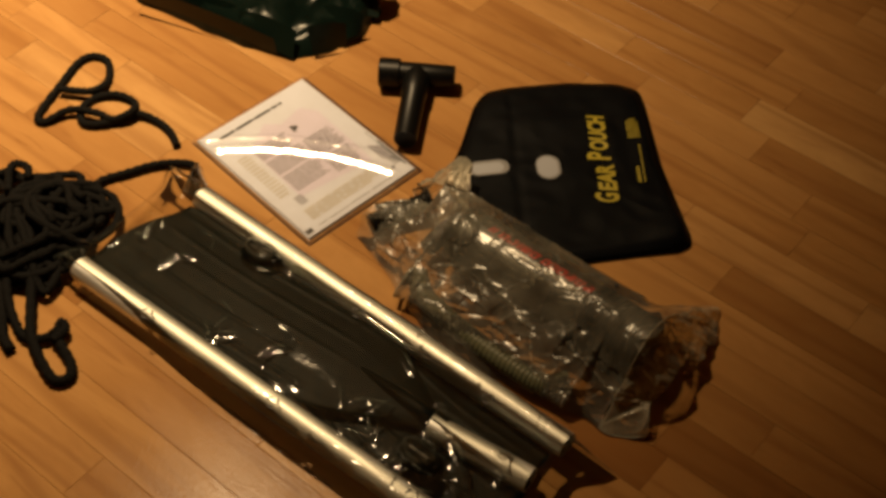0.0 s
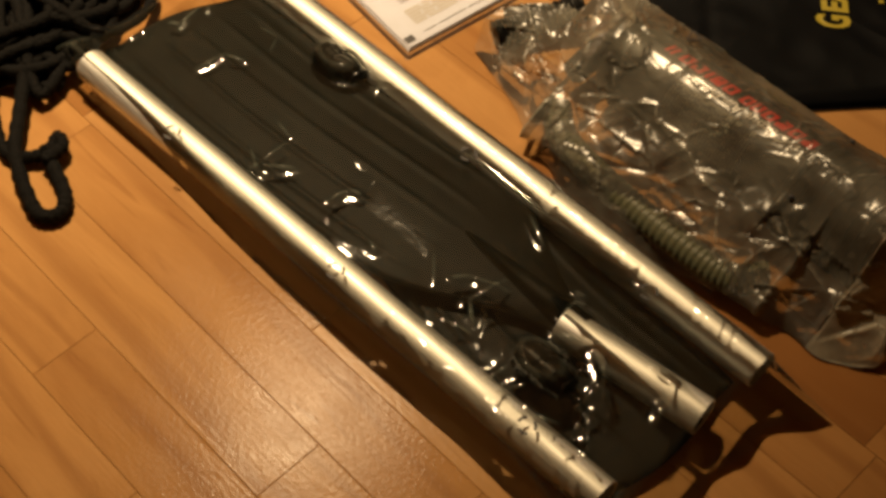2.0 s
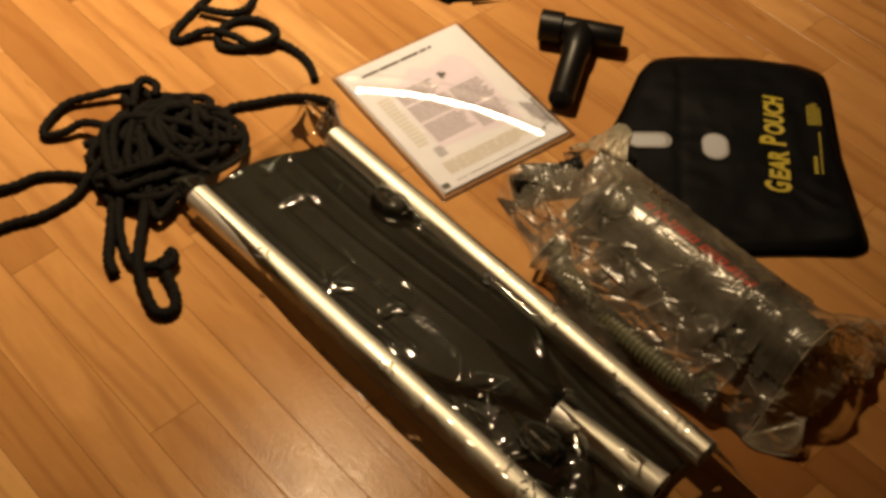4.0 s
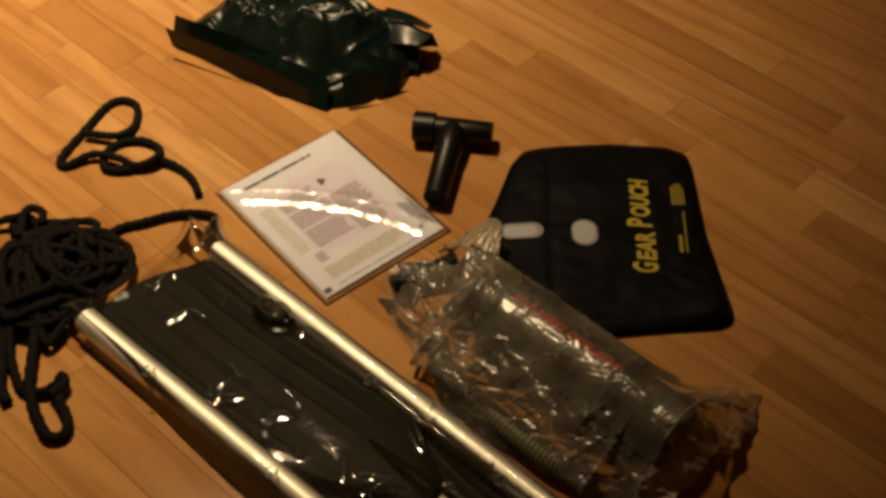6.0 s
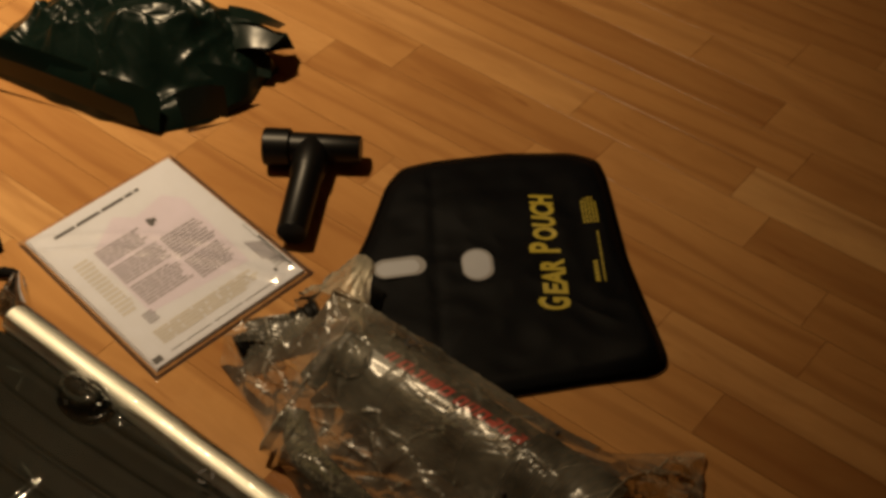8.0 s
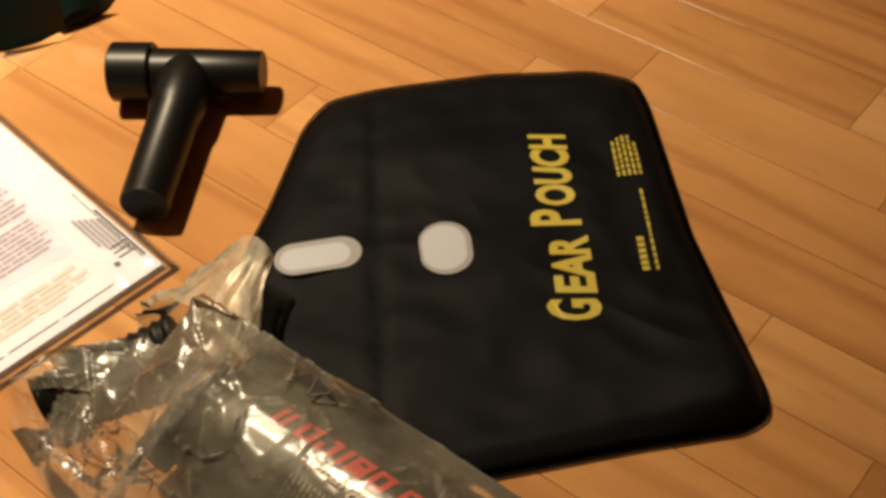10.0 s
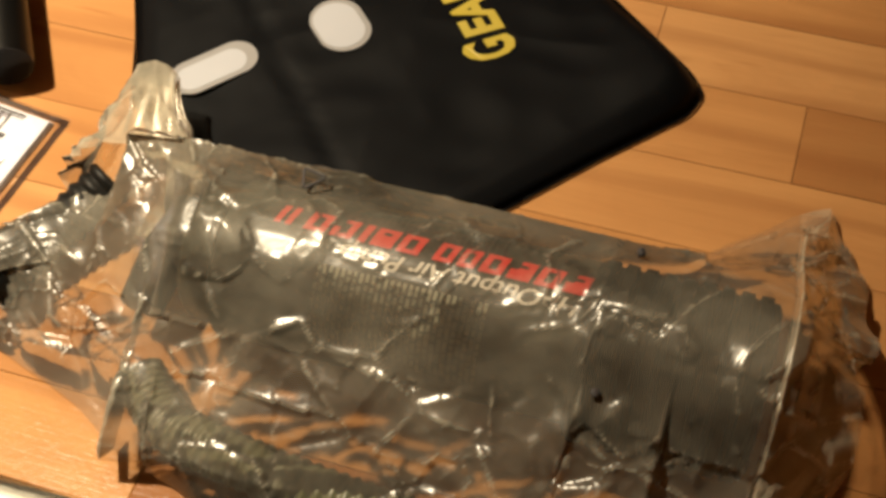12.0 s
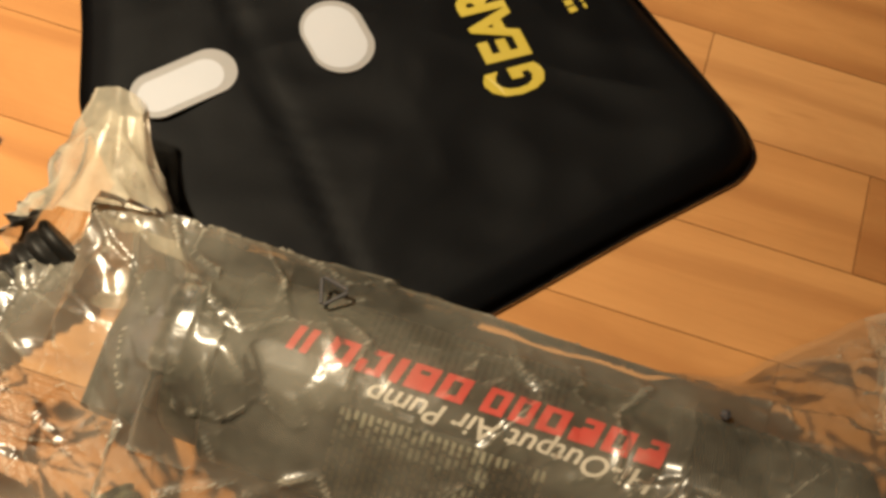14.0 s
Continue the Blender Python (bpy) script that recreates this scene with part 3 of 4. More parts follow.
    def stadium(name, ca, cb, la, lb, turn, z, material, parent, label=""):
        bm = bmesh.new()
        lo, hi = [], []
        r = min(la, lb) * 0.5
        mids = [top(ca + da, cb + db) for da in (-la * 0.4, 0, la * 0.4) for db in (-lb * 0.4, 0, lb * 0.4)]
        level = max(lie(q.x, q.y) for q in mids)
        for k in range(40):
            ang = 2 * math.pi * k / 40
            dx = math.copysign(max(0.0, la * 0.5 - r), math.cos(ang)) + r * math.cos(ang)
            dy = math.copysign(max(0.0, lb * 0.5 - r), math.sin(ang)) + r * math.sin(ang)
            a, b = ca + dx * math.cos(turn) - dy * math.sin(turn), cb + dx * math.sin(turn) + dy * math.cos(turn)
            p = top(a, b)
            lo.append(bm.verts.new((p.x, p.y, level + z - 0.0016)))
            hi.append(bm.verts.new((p.x, p.y, level + z)))
        for k in range(40):
            bm.faces.new((lo[k], lo[(k + 1) % 40], hi[(k + 1) % 40], hi[k]))
        bm.faces.new(hi)
        return part(name, bm, material, parent, label)
    rim = stadium("window_patch", -0.155, -0.002, 0.062, 0.030, 0.10, 0.0004, M_WINDOW2, t, "oval milky plastic patch with grey rim")
    stadium("patch_face", -0.157, -0.003, 0.050, 0.021, 0.10, 0.0009, M_WINDOW, rim)
    rim = stadium("window_patch", -0.065, -0.005, 0.037, 0.050, 0.05, 0.0004, M_WINDOW2, t, "oval milky plastic patch with grey rim")
    stadium("patch_face", -0.066, -0.005, 0.031, 0.043, 0.05, 0.0009, M_WINDOW, rim)

    # lettering reads along E2, its tops towards -E1
    def letters(body, size, a0, b0, b1, name, material, z, bold=0.0, stretch=1.0):
        bm, lo, hi = text_mesh(body, size, 0.0002, 0.12, bold)
        k = (b1 - b0) / (hi - lo)
        for v in bm.verts:
            p = top(a0 - v.co.y * stretch, b0 + (v.co.x - lo) * k)
            v.co = (p.x, p.y, lie(p.x, p.y) + z + v.co.z)
        part(name, bm, material, t, "bold yellow printed words")
    letters("G", 0.048, 0.034, -0.0775, -0.0586, "lettering", M_YELLOW, 0.0006, 0.0015)
    letters("EAR", 0.037, 0.0335, -0.0552, -0.002, "lettering", M_YELLOW, 0.0006, 0.0015)
    letters("P", 0.048, 0.031, 0.008, 0.027, "lettering", M_YELLOW, 0.0006, 0.0015)
    letters("OUCH", 0.037, 0.030, 0.0305, 0.1025, "lettering", M_YELLOW, 0.0006, 0.0015)
    bm = bmesh.new()
    rng = random.Random(3)
    for a, b0, b1, s in ((0.071, -0.038, -0.006, 0.005), (0.079, -0.038, 0.04, 0.002), (0.066, 0.055, 0.09, 0.0022), (0.070, 0.055, 0.095, 0.0022), (0.074, 0.055, 0.092, 0.0022), (0.078, 0.055, 0.096, 0.0022), (0.082, 0.055, 0.09, 0.0022)):
        b = b0
        while b < b1:
            ln = rng.uniform(0.0025, 0.007) if s < 0.004 else 0.004
            p = [top(a - s / 2, b), top(a + s / 2, b), top(a + s / 2, b + ln), top(a - s / 2, b + ln)]
            vs = [bm.verts.new((q.x, q.y, lie(q.x, q.y) + 0.0006)) for q in p]
            bm.faces.new(vs)
            b += ln + 0.0014
    part("small_print", bm, M_YELLOW, t)


pouch()

# ---------------------------------------------------------------- black T-shaped pipe fitting
def fitting():
    t = thing("pipe_fitting", (-0.09, 0.35, 0), "black plastic T-shaped hose fitting lying on floor", "pipe fitting")
    d = Vector((0.82, 0.572, 0))
    a = Vector((-0.142, 0.322, 0.026))
    b = a + d * 0.118

    def pipe(name, p, q, prof, hole=0.0, label=""):
        bm = bmesh.new()
        ax = (q - p)
        rings = tube(bm, [p + ax * s for s, _ in prof], [r for _, r in prof], 32, caps=hole == 0.0)
        if hole:
            bm.faces.new(list(reversed(rings[0])))
            inner = tube(bm, [q, q - ax.normalized() * 0.05], [prof[-1][1] - 0.0025, prof[-1][1] - 0.004], 32, caps=False)
            for k in range(32):
                bm.faces.new((rings[-1][k], rings[-1][(k + 1) % 32], inner[0][(k + 1) % 32], inner[0][k]))
            bm.faces.new(inner[-1])
        part(name, bm, M_PIPE, t, label, True)
    pipe("main_pipe", a, b, [(0, 0.019), (0.3, 0.0195), (0.6, 0.019), (0.99, 0.0175), (1, 0.017)])
    pipe("collar", a - d * 0.004, a + d * 0.030, [(0, 0.0225), (0.04, 0.024), (0.95, 0.024), (1, 0.0225)], 0, "wider end collar with shiny rim")
    c = a + d * 0.058
    e = Vector((-0.015, 0.232, 0.023))
    pipe("branch_pipe", c, e, [(0, 0.019), (0.35, 0.0205), (0.36, 0.0195), (0.97, 0.0185), (1, 0.018)], 0.02)
    pipe("shoulder", c - (e - c) * 0.04, c + (e - c) * 0.34, [(0, 0.018), (0.3, 0.0225), (0.95, 0.0215), (1, 0.02)])


fitting()

# ---------------------------------------------------------------- folded green boat in its heap
HEAP_RIM = [(-0.605, 0.205), (-0.46, 0.226), (-0.362, 0.246), (-0.295, 0.272), (-0.258, 0.325), (-0.246, 0.39), (-0.262, 0.455), (-0.32, 0.480), (-0.41, 0.470), (-0.47, 0.462), (-0.535, 0.410), (-0.60, 0.290)]
CR_B = make_creases(31, 34, -0.60, -0.26, 0.21, 0.46, 0.07)


def boat():
    t = thing("folded_boat", (-0.43, 0.34, 0), "dark green vinyl inflatable folded in a crumpled heap", "inflatable")
    c = Vector((-0.43, 0.345))

    def reach(way):
        far = 0.0
        for p0, p1 in zip(HEAP_RIM, HEAP_RIM[1:] + HEAP_RIM[:1]):
            a, b = Vector(p0) - c, Vector(p1) - c
            den = way.x * (b.y - a.y) - way.y * (b.x - a.x)
            if abs(den) > 1e-9:
                d = (a.x * (b.y - a.y) - a.y * (b.x - a.x)) / den
                on = (a.x * way.y - a.y * way.x) / den
                if d > 0 and -1e-6 <= on <= 1 + 1e-6:
                    far = max(far, d)
        return far

    def f(u, v):
        ang = 2 * math.pi * v
        way = Vector((math.cos(ang), math.sin(ang)))
        r = u ** 0.8
        p = c + way * reach(way) * r * (1 + 0.05 * noise.noise((math.cos(ang) * 3, math.sin(ang) * 3, 5.0)))
        back = step(0.24, 0.42, p.y)
        high = (0.050 + 0.062 * back) * (1 - 0.40 * step(-0.40, -0.27, p.x)) * (1 - 0.30 * step(-0.52, -0.60, p.x))
        z = high * (1 - r ** 5) ** 0.7
        inner = 1 - r ** 6
        # one deep overlap runs across the heap
        lap = p.y - 0.355 - 0.25 * (p.x + 0.42) - 0.02 * math.sin(p.x * 30)
        z += (0.016 * step(0.012, -0.004, lap) - 0.006 * math.exp(-(lap - 0.012) ** 2 / 0.00008)) * inner * step(-0.30, -0.36, p.x)
        z += (0.022 * facets(p.x, p.y * 1.25, 11.0, 4.0) + 0.003 * facets(p.x, p.y, 27.0, 8.0) + 0.012 * crease(CR_B, p.x, p.y, 0.008)) * inner
        return (p.x, p.y, max(0.002, z))
    part("crumpled_body", sheet(70, 190, f, True), M_VINYL, t, "", True)

    def flap(pts, thick=0.003, bend=0.006):
        """A stiff fold of vinyl: four corners, gently bent, with thickness."""
        p = [Vector(q) for q in pts]

        def g(u, v):
            q = p[0].lerp(p[1], u).lerp(p[3].lerp(p[2], u), v)
            q.z += bend * math.sin(u * math.pi) + 0.004 * folds(q.x, q.y, 21.0) * (1 - v)
            return q
        return sheet(18, 10, g)
    for k, q in enumerate((
        [(-0.578, 0.190, 0.026), (-0.318, 0.260, 0.002), (-0.325, 0.262, 0.034), (-0.580, 0.186, 0.062)],
        [(-0.595, 0.205, 0.020), (-0.330, 0.268, 0.004), (-0.345, 0.285, 0.044), (-0.590, 0.215, 0.066)],
        [(-0.395, 0.240, 0.006), (-0.290, 0.268, 0.003), (-0.300, 0.290, 0.048), (-0.400, 0.262, 0.056)],
        [(-0.330, 0.43, 0.062), (-0.252, 0.462, 0.070), (-0.268, 0.490, 0.056), (-0.350, 0.465, 0.066)],
        [(-0.310, 0.40, 0.040), (-0.250, 0.440, 0.052), (-0.247, 0.466, 0.062), (-0.330, 0.44, 0.072)],
        [(-0.300, 0.42, 0.012), (-0.252, 0.486, 0.022), (-0.275, 0.496, 0.034), (-0.320, 0.45, 0.044)],
        [(-0.290, 0.40, 0.006), (-0.244, 0.430, 0.010), (-0.262, 0.450, 0.030), (-0.310, 0.425, 0.044)],
        [(-0.285, 0.30, 0.052), (-0.246, 0.352, 0.048), (-0.240, 0.345, 0.006), (-0.268, 0.295, 0.008)],
        [(-0.300, 0.355, 0.056), (-0.242, 0.392, 0.046), (-0.238, 0.378, 0.012), (-0.250, 0.345, 0.010)],
    )):
        part("fold", flap(q), M_VINYL, t, "", True)


boat()

# ---------------------------------------------------------------- ropes
def rope(t, name, pts, r=0.0062, seed=0, steps=10):
    path = smooth_path(pts, steps)
    bm = bmesh.new()
    rad = [r * (1 + 0.10 * math.sin(i * 1.9) + 0.08 * noise.noise((i * 0.7, seed, 0))) for i in range(len(path))]
    tube(bm, path, rad, 9)
    return part(name, bm, M_ROPE, t, "", True)


def loose_rope():
    t = thing("rope_end", (-0.42, -0.01, 0), "short looped end of black braided rope", "rope")
    rope(t, "cord", [(-0.288, 0.008, 0.006), (-0.317, 0.021, 0.006), (-0.352, 0.025, 0.006), (-0.388, 0.012, 0.009), (-0.408, -0.03, 0.008), (-0.436, -0.052, 0.006), (-0.462, -0.036, 0.006), (-0.467, -0.004, 0.006), (-0.445, 0.023, 0.008), (-0.411, 0.03, 0.007), (-0.388, 0.008, 0.018), (-0.402, -0.02, 0.012), (-0.43, -0.03, 0.016), (-0.47, -0.05, 0.013), (-0.486, -0.09, 0.006), (-0.506, -0.085, 0.006), (-0.532, -0.02, 0.006), (-0.552, 0.035, 0.006), (-0.545, 0.062, 0.006), (-0.516, 0.067, 0.006), (-0.482, 0.037, 0.006), (-0.474, 0.003, 0.014), (-0.495, -0.015, 0.013), (-0.521, -0.03, 0.013)])


def rope_heap():
    t = thing("rope_heap", (-0.31, -0.25, 0), "tangled heap of black braided rope on floor", "rope")
    rng = random.Random(11)
    z = 0.008
    rope(t, "strand", [(-0.38, -0.2, 0.03), (-0.428, -0.203, 0.022), (-0.462, -0.255, 0.014), (-0.475, -0.291, 0.01), (-0.458, -0.334, z), (-0.441, -0.341, z), (-0.427, -0.319, 0.012), (-0.417, -0.293, 0.02), (-0.37, -0.27, 0.03)])
    rope(t, "strand", [(-0.47, -0.56, z), (-0.41, -0.47, z), (-0.389, -0.424, z), (-0.383, -0.39, z), (-0.359, -0.358, z), (-0.331, -0.337, 0.012), (-0.3, -0.3, 0.03)])
    rope(t, "strand", [(-0.40, -0.62, z), (-0.345, -0.5, z), (-0.331, -0.455, z), (-0.319, -0.423, z), (-0.318, -0.377, z), (-0.328, -0.347, 0.014), (-0.34, -0.3, 0.03)])
    rope(t, "strand", [(-0.31, -0.29, 0.03), (-0.29, -0.321, 0.02), (-0.264, -0.347, 0.012), (-0.227, -0.376, z), (-0.199, -0.396, z), (-0.173, -0.404, z)], 0.0078)
    rope(t, "strand", [(-0.29, -0.3, 0.03), (-0.253, -0.344, 0.018), (-0.201, -0.372, 0.01), (-0.168, -0.377, 0.009), (-0.145, -0.352, 0.012), (-0.151, -0.333, 0.016), (-0.137, -0.337, 0.016), (-0.134, -0.36, 0.017)], 0.0066)
    rope(t, "strand", [(-0.26, -0.29, 0.03), (-0.209, -0.338, 0.016), (-0.159, -0.376, 0.018), (-0.103, -0.397, 0.01), (-0.084, -0.396, z), (-0.077, -0.381, z), (-0.094, -0.366, z), (-0.134, -0.354, 0.012), (-0.148, -0.348, 0.015)], 0.0075)
    rope(t, "strand", [(-0.379, -0.235, 0.04), (-0.406, -0.21, 0.045), (-0.413, -0.193, 0.042), (-0.396, -0.186, 0.04), (-0.377, -0.2, 0.042)])
    rope(t, "strand", [(-0.33, -0.2, 0.035), (-0.312, -0.155, 0.015), (-0.319, -0.117, z), (-0.302, -0.082, z), (-0.284, -0.046, z), (-0.259, -0.018, z), (-0.234, -0.006, z), (-0.209, -0.02, z)])
    # the tangle
    for k in range(13):
        pts = []
        a = rng.uniform(0, 6.28)
        cx, cy = -0.305 + rng.uniform(-0.05, 0.05), -0.245 + rng.uniform(-0.04, 0.04)
        for i in range(rng.randint(10, 15)):
            a += rng.uniform(0.5, 1.2) * (1 if k % 2 else -1)
            ra = rng.uniform(0.03, 0.088)
            x, y = cx + ra * 1.05 * math.cos(a), cy + ra * 0.95 * math.sin(a)
            dd = math.hypot((x + 0.305) / 0.13, (y + 0.245) / 0.12)
            if y > -0.185 + (x + 0.3) * -1.0 and x > -0.25:
                x -= 0.03
            pts.append((x, y, max(0.008, (0.012 + 0.048 * (k + 1) / 13) * (1 - 0.75 * min(1.0, dd) ** 2) + rng.uniform(-0.006, 0.006))))
        rope(t, "strand", pts, 0.0062, k, 8)
    return t


loose_rope()
rope_heap()

# ---------------------------------------------------------------- hand pump in its milky bag
PY, PZ, PR = 0.118, 0.050, 0.0455


def on_pump(x, ang, lift=0.0):
    """A place on the pump's round side; ang 0 is the top, positive towards -y."""
    r = PR + lift
    return Vector((x, PY - r * math.sin(ang), PZ + r * math.cos(ang)))


def pump():
    t = thing("air_pump", (0.34, PY, 0), "olive-grey plastic hand air pump lying inside milky bag", "air pump")
    bm = bmesh.new()
    lathe_x(bm, [(0.185, 0.0), (0.185, 0.036), (0.19, 0.040), (0.205, 0.041), (0.208, 0.046), (0.214, PR), (0.405, PR), (0.408, 0.045), (0.408, 0.0)], PY, PZ, 48)
    part("barrel", bm, M_PUMP, t, "", True)
    bm = bmesh.new()
    prof = [(0.408, 0.0), (0.408, 0.049)]
    x = 0.412
    while x < 0.497:
        prof += [(x, 0.0525), (x + 0.006, 0.0525), (x + 0.0068, 0.050), (x + 0.0094, 0.050)]
        x += 0.0102
    prof += [(0.503, 0.050), (0.505, 0.046), (0.505, 0.0)]
    lathe_x(bm, [(a, r * 0.95) for a, r in prof], PY - 0.004, 0.0512, 40)
    part("ribbed_base", bm, M_BASE, t, "black ribbed plastic foot", True)
    bm = bmesh.new()
    tube(bm, [(0.19, PY, PZ), (0.172, PY + 0.002, PZ - 0.01), (0.160, PY + 0.003, 0.034)], [0.014, 0.014, 0.016], 16)
    tube(bm, [(0.158, PY + 0.036, 0.03), (0.157, PY, 0.034), (0.156, PY - 0.036, 0.03)], [0.013, 0.015, 0.013], 18)
    part("handle", bm, M_BASE, t, "black plastic T handle", True)

    def wrap(bm, lo, hi, x_start, x_end, a0, scale, name, material, label=""):
        k = (x_end - x_start) / (hi - lo)
        for v in bm.verts:
            v.co = on_pump(x_start + (v.co.x - lo) * k, a0 + v.co.y * scale / PR, 0.0011 + max(0.0, v.co.z))
        part(name, bm, material, t, label)
    # the red mark as plain slanted bars, letter by letter
    bm = bmesh.new()
    rng = random.Random(2)
    s = 0.0
    for gap, wide in ((0, 14), (3, 14), (3, 14), (3, 14), (3, 11), (3, 12), (9, 14), (3, 14), (3, 6), (3, 14), (3, 14), (8, 5), (2, 5)):
        s += gap
        if wide > 8:
            rects = [(0, 0.32, 0, 14), (0.68, 1.0, 0 if rng.random() < 0.8 else 7, 14), (0.3, 0.7, 11 if rng.random() < 0.7 else 5.5, 14), (0.3, 0.7, 0, 3)]
        else:
            rects = [(0, 0.8, 0, 14)]
        for a, b, y0, y1 in rects:
            q = [(s + wide * a, y0), (s + wide * b, y0), (s + wide * b, y1), (s + wide * a, y1)]
            bm.faces.new([bm.verts.new((x + 0.25 * y, y, 0)) for x, y in q])
        s += wide
    bmesh.ops.subdivide_edges(bm, edges=bm.edges[:], cuts=2, use_grid_fill=True)
    wrap(bm, 0, s + 3, 0.409, 0.234, -0.28, 0.00092, "brand_bars", M_RED, "red slanted brand lettering shapes")
    bm, lo, hi = text_mesh("Hi-Output Air Pump", 0.0135, 0.0, 0.3, 0.0002)
    wrap(bm, lo, hi, 0.406, 0.275, 0.07, 1.0, "lettering", M_WHITE, "small white printed words")
    def columns(a0, a1, material, label):
        """Columns of unreadable small print that run round the barrel."""
        bm = bmesh.new()
        for j in range(28):
            x0 = 0.360 - 0.0034 * j
            a = a0
            while a < a1:
                ln = rng.uniform(0.04, 0.16)
                q = []
                for x, b in ((x0, a), (x0 - 0.0019, a), (x0 - 0.0019, a + ln), (x0, a + ln)):
                    q.append(bm.verts.new(on_pump(x, b, 0.0005)))
                bm.faces.new(q)
                a += ln + 0.03
        part("small_print", bm, material, t, label)
    columns(-1.05, -0.34, M_BASE, "black columns of unreadable small print")
    columns(0.36, 1.35, M_FINE, "grey columns of unreadable small print")
    return t


def hose():
    t = thing("pump_hose", (0.3, 0.03, 0), "olive corrugated plastic hose beside the pump in bag", "hose")
    path = smooth_path([(0.17, 0.045, 0.018), (0.20, 0.022, 0.017), (0.25, 0.012, 0.017), (0.31, 0.006, 0.018), (0.37, 0.002, 0.022), (0.42, 0.006, 0.022), (0.445, 0.03, 0.026)], 40)
    bm = bmesh.new()
    tube(bm, path, [0.0145 + 0.0009 * math.cos(i * 1.25) for i in range(len(path))], 16)
    part("corrugated_tube", bm, M_HOSE, t, "", True)
    bm = bmesh.new()
    path = smooth_path([(0.056, 0.072, 0.018), (0.068, 0.098, 0.020), (0.082, 0.125, 0.024), (0.102, 0.158, 0.034)], 24)
    tube(bm, path, [0.0145 + 0.0010 * math.cos(i * 1.25) for i in range(len(path))], 16)
    part("hose_end", bm, M_BASE, t, "black hose end", True)


pump()
hose()


NEAR_EDGE = [(0.045, 0.052), (0.10, 0.036), (0.15, 0.018), (0.20, -0.010), (0.25, -0.017), (0.305, -0.022), (0.389, -0.012), (0.459, 0.001), (0.555, 0.022)]
FAR_EDGE = [(0.045, 0.100), (0.08, 0.165), (0.13, 0.196), (0.20, 0.194), (0.40, 0.198), (0.45, 0.214), (0.50, 0.262), (0.525, 0.275), (0.555, 0.225)]
TOP_RADIUS = [(0.045, 0.006), (0.10, 0.020), (0.15, 0.030), (0.185, 0.050), (0.215, 0.0515), (0.405, 0.0530), (0.415, 0.0575), (0.508, 0.0570), (0.532, 0.034), (0.555, 0.022)]
CR_P = make_creases(51, 60, 0.06, 0.55, 0.0, 0.32, 0.045)


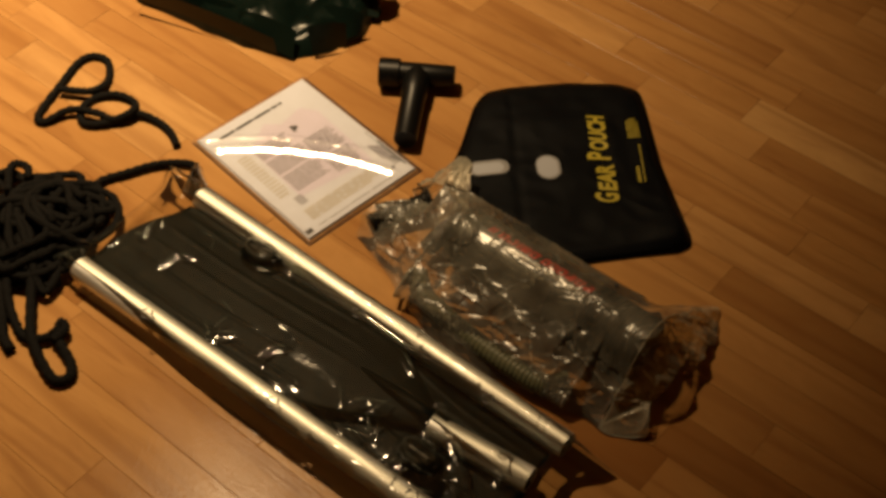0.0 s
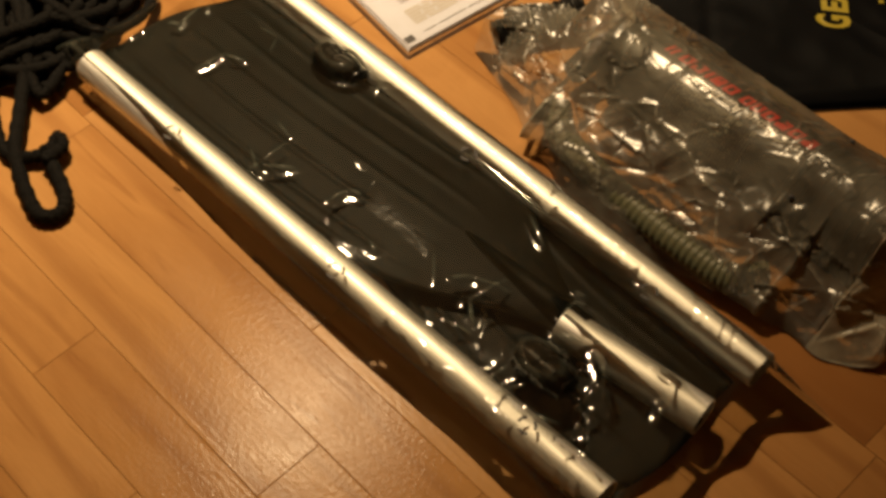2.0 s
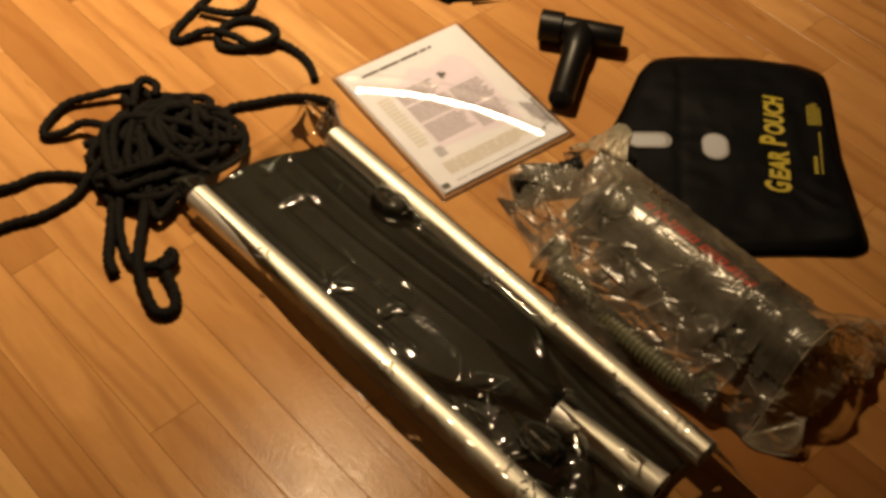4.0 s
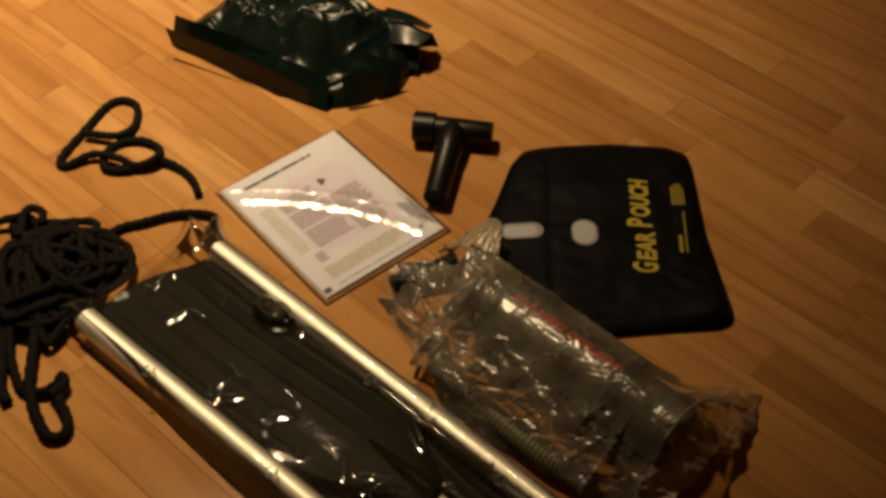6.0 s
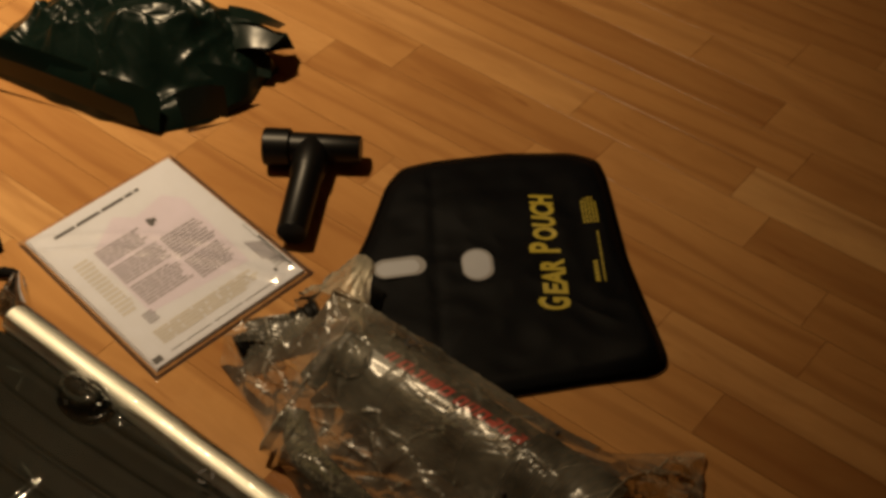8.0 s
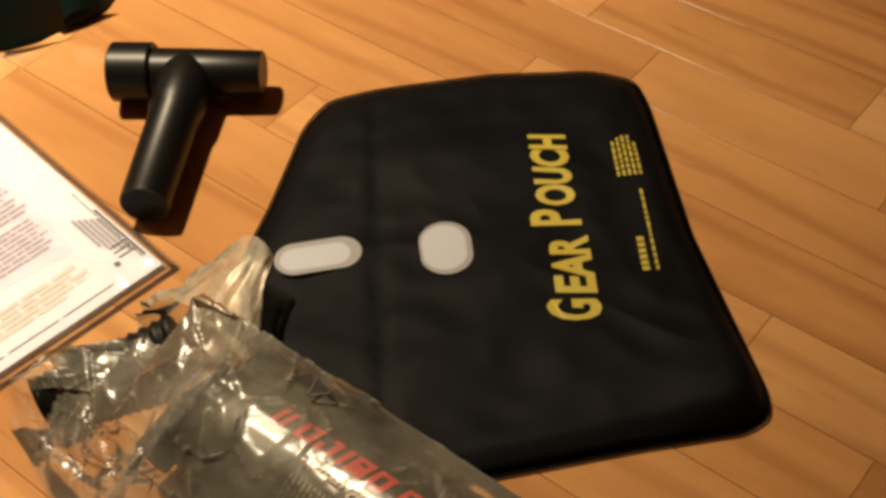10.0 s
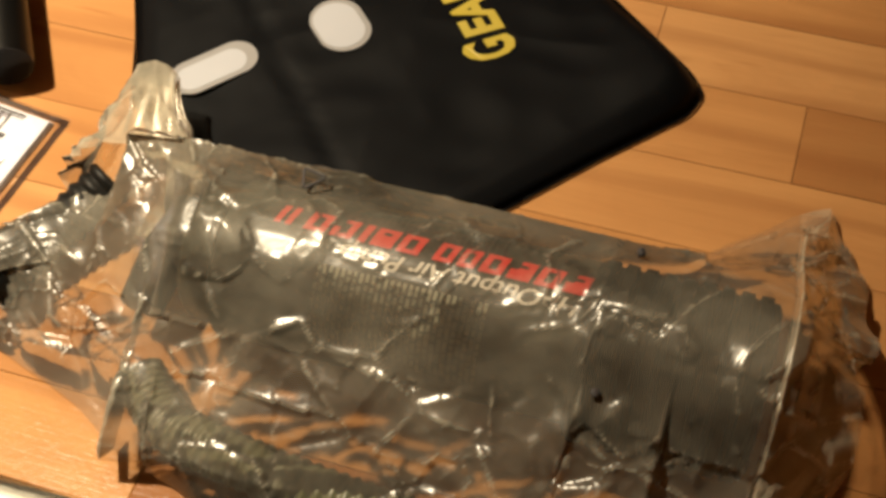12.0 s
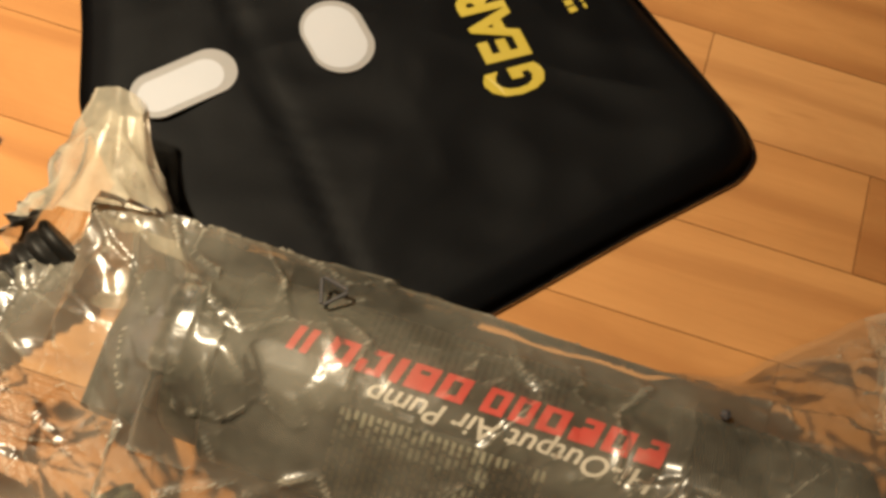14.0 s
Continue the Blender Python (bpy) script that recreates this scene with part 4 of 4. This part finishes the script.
def pump_bag():
    t = thing("plastic_bag", (0.3, 0.12, 0), "milky crumpled plastic bag holding the air pump", "bag")

    def section(x):
        """The film's outline across the bag: stretched over pump and hose, down to both edges."""
        y0, y1, r = along(NEAR_EDGE, x), along(FAR_EDGE, x), along(TOP_RADIUS, x)
        zc = min(PZ, r + 0.003) + (0.012 if x > 0.51 else 0.0)
        yc = PY if x > 0.15 else PY - 0.35 * (0.15 - x)
        pts = [(y0, 0.003), (y1, 0.006)] + [(yc + r * math.cos(a), zc + r * math.sin(a)) for a in [math.pi * k / 16 for k in range(17)]]
        if 0.12 < x < 0.46:
            pts.append((PY + 0.052, 0.082))
        if x < 0.14:
            pts += [(0.075 + 0.9 * (x - 0.056), 0.040), (0.105 + 0.9 * (x - 0.056), 0.042)]
        if 0.17 < x < 0.46:
            pts += [(0.012 + 0.019 * math.cos(a), 0.019 + 0.019 * math.sin(a)) for a in [math.pi * k / 8 for k in range(9)]]
        hull = []
        for p in sorted(pts):
            while len(hull) > 1 and (hull[-1][0] - hull[-2][0]) * (p[1] - hull[-2][1]) - (hull[-1][1] - hull[-2][1]) * (p[0] - hull[-2][0]) >= 0:
                hull.pop()
            hull.append(p)
        return hull

    def film_between(xa, xb, nu, nv):
        bm = bmesh.new()
        rows = []
        for i in range(nu + 1):
            x = xa + (xb - xa) * i / nu
            hull = section(x)
            crinkle = 1.0 + 0.5 * step(0.49, 0.53, x) + 0.4 * step(0.18, 0.13, x)
            run = [0.0]
            for p, q in zip(hull, hull[1:]):
                run.append(run[-1] + math.hypot(q[0] - p[0], q[1] - p[1]))
            row = []
            for j in range(nv + 1):
                d = run[-1] * j / nv
                k = next(m for m in range(1, len(run)) if d <= run[m] + 1e-9)
                w = (d - run[k - 1]) / max(1e-9, run[k] - run[k - 1])
                (ya, za), (yb, zb) = hull[k - 1], hull[k]
                y, z = ya + (yb - ya) * w, za + (zb - za) * w
                ln = max(1e-6, math.hypot(yb - ya, zb - za))
                ny, nz = -(zb - za) / ln, (yb - ya) / ln
                on_top = math.exp(-((y - PY) / 0.03) ** 2)
                loose = (1 - 0.45 * on_top) * step(0.0, 0.12, min(j, nv - j) / nv)
                span = 4 * (j / nv) * (1 - j / nv)
                a = x + 0.012 * noise.noise((x * 20, d * 20, 3.0))
                h = crinkle * (0.0060 * facets(a * 0.8 + d * 0.35, d - a * 0.3, 26.0, 2.0) + 0.0018 * facets(a, d, 48.0, 6.0)) + 0.0036 * crease(CR_P, x, d, 0.0040) + 0.0035 * noise.noise((x * 14, d * 18, 9.0))
                h = h * loose - 0.003 * (1 - on_top) * span
                if abs(y - PY) < 0.060 and 0.18 < x < 0.512:
                    h = max(h, -0.001 + 0.12 * min(0.0, h))
                ragged = 0.010 * noise.noise((x * 22, 4.0 if j < nv / 2 else 9.0, 2)) * (1 - min(1.0, span * 3))
                end = step(0.515, 0.555, x)
                row.append(bm.verts.new((x + 0.016 * end * noise.noise((d * 26, 1.0, 4.0)), y + ny * h + ragged, max(0.0025, z + nz * h + 0.010 * end * noise.noise((d * 40, x * 20, 7.0))))))
            rows.append(row)
        for p, q in zip(rows, rows[1:]):
            for j in range(nv):
                bm.faces.new((p[j], q[j], q[j + 1], p[j + 1]))
        return bm
    part("film", film_between(0.15, 0.508, 230, 170), M_MILKY, t, "", True)
    part("open_end", film_between(0.508, 0.555, 50, 170), M_GATHER, t, "crinkled open end of the bag", True)
    part("gathered_end", film_between(0.045, 0.15, 70, 170), M_MILKY, t, "gathered end of the bag", True)

    def neck(u, v):
        p = Vector((0.125, 0.150, 0.040)).lerp(Vector((0.100, 0.236, 0.046)), u)
        w = 0.030 * (1 - u) ** 1.2 + 0.012
        a = 2 * math.pi * v
        r = w * (1 + 0.3 * ridged(math.cos(a) * 2, math.sin(a) * 2, 3 + u * 2))
        return (p.x + r * math.cos(a), p.y + 0.2 * r * math.sin(a), max(0.003, p.z + 0.6 * r * math.sin(a)))
    part("twisted_neck", sheet(40, 48, neck, True), M_GATHER, t, "twisted corner of the bag", True)
    bm = bmesh.new()
    tri = [Vector((0.245 + 0.0085 * math.cos(a), 0.149 + 0.0085 * math.sin(a), 0.099)) for a in (0.3, 2.4, 4.5)]
    for p, q in zip(tri, tri[1:] + tri[:1]):
        tube(bm, [p.lerp(q, 0.08), p.lerp(q, 0.92)], 0.0009, 6)
    part("recycling_mark", bm, M_INK, t, "black printed recycling mark")
    for x, y in ((0.428, 0.150), (0.424, 0.070)):
        bm = bmesh.new()
        bmesh.ops.create_icosphere(bm, subdivisions=1, radius=0.0028, matrix=Matrix.Translation((x, y, 0.100 if y > 0.1 else 0.088)))
        part("vent_hole", bm, M_INK, t)


pump_bag()

# ---------------------------------------------------------------- floor boards
def boards():
    rng = random.Random(21)
    known = {13: [-0.142], 14: [0.106], 15: [0.39], 16: [-0.142], 17: [0.166], 10: [-0.022], 11: [0.549], -3: [0.049], -2: [0.278], -1: [0.407, -0.155], -4: [0.205], 0: [0.187], 3: [0.615]}

    def seam(k):
        return -0.294 + (0.0655 if k > 0 else 0.069) * k
    far_v, far_f = [], []
    count = 0
    for k in range(-42, 53):
        y0, y1 = seam(k), seam(k + 1)
        near_row = -0.95 < y0 < 1.25
        cuts = sorted(known.get(k, []))
        if not cuts:
            cuts = [rng.uniform(-0.3, 0.3)]
        while cuts[-1] < 3.25:
            cuts.append(cuts[-1] + rng.choice((rng.uniform(0.22, 0.45), rng.uniform(0.4, 0.85))))
        while cuts[0] > -3.25:
            cuts.insert(0, cuts[0] - rng.choice((rng.uniform(0.22, 0.45), rng.uniform(0.4, 0.85))))
        for x0, x1 in zip(cuts, cuts[1:]):
            x0, x1 = max(x0, -3.24), min(x1, 3.24)
            if x1 - x0 < 0.02:
                continue
            g, bv, low = 0.00022, 0.0005, rng.uniform(-0.0003, 0.0)
            a, b, c, d = x0 + g, x1 - g, y0 + g, y1 - g
            vs = [(a, c, -0.0042), (b, c, -0.0042), (b, d, -0.0042), (a, d, -0.0042), (a, c, low - bv * 0.55), (b, c, low - bv * 0.55), (b, d, low - bv * 0.55), (a, d, low - bv * 0.55), (a + bv, c + bv, low), (b - bv, c + bv, low), (b - bv, d - bv, low), (a + bv, d - bv, low)]
            fs = [(8, 9, 10, 11)] + [(i, (i + 1) % 4, 4 + (i + 1) % 4, 4 + i) for i in range(4)] + [(4 + i, 4 + (i + 1) % 4, 8 + (i + 1) % 4, 8 + i) for i in range(4)]
            if near_row and x1 > -1.3 and x0 < 1.35 and count < 300:
                count += 1
                me = bpy.data.meshes.new("plank")
                me.from_pydata(vs, [], fs)
                me.materials.append(M_WOOD)
                ob = new("plank", me)
                ob.parent = floor
            else:
                n = len(far_v)
                far_v += vs
                far_f += [tuple(i + n for i in f) for f in fs]
    me = bpy.data.meshes.new("distant_planks")
    me.from_pydata(far_v, [], far_f)
    me.materials.append(M_WOOD)
    ob = new("distant_planks", me)
    ob.parent = floor
    tagged(ob, kind="stuff")


boards()
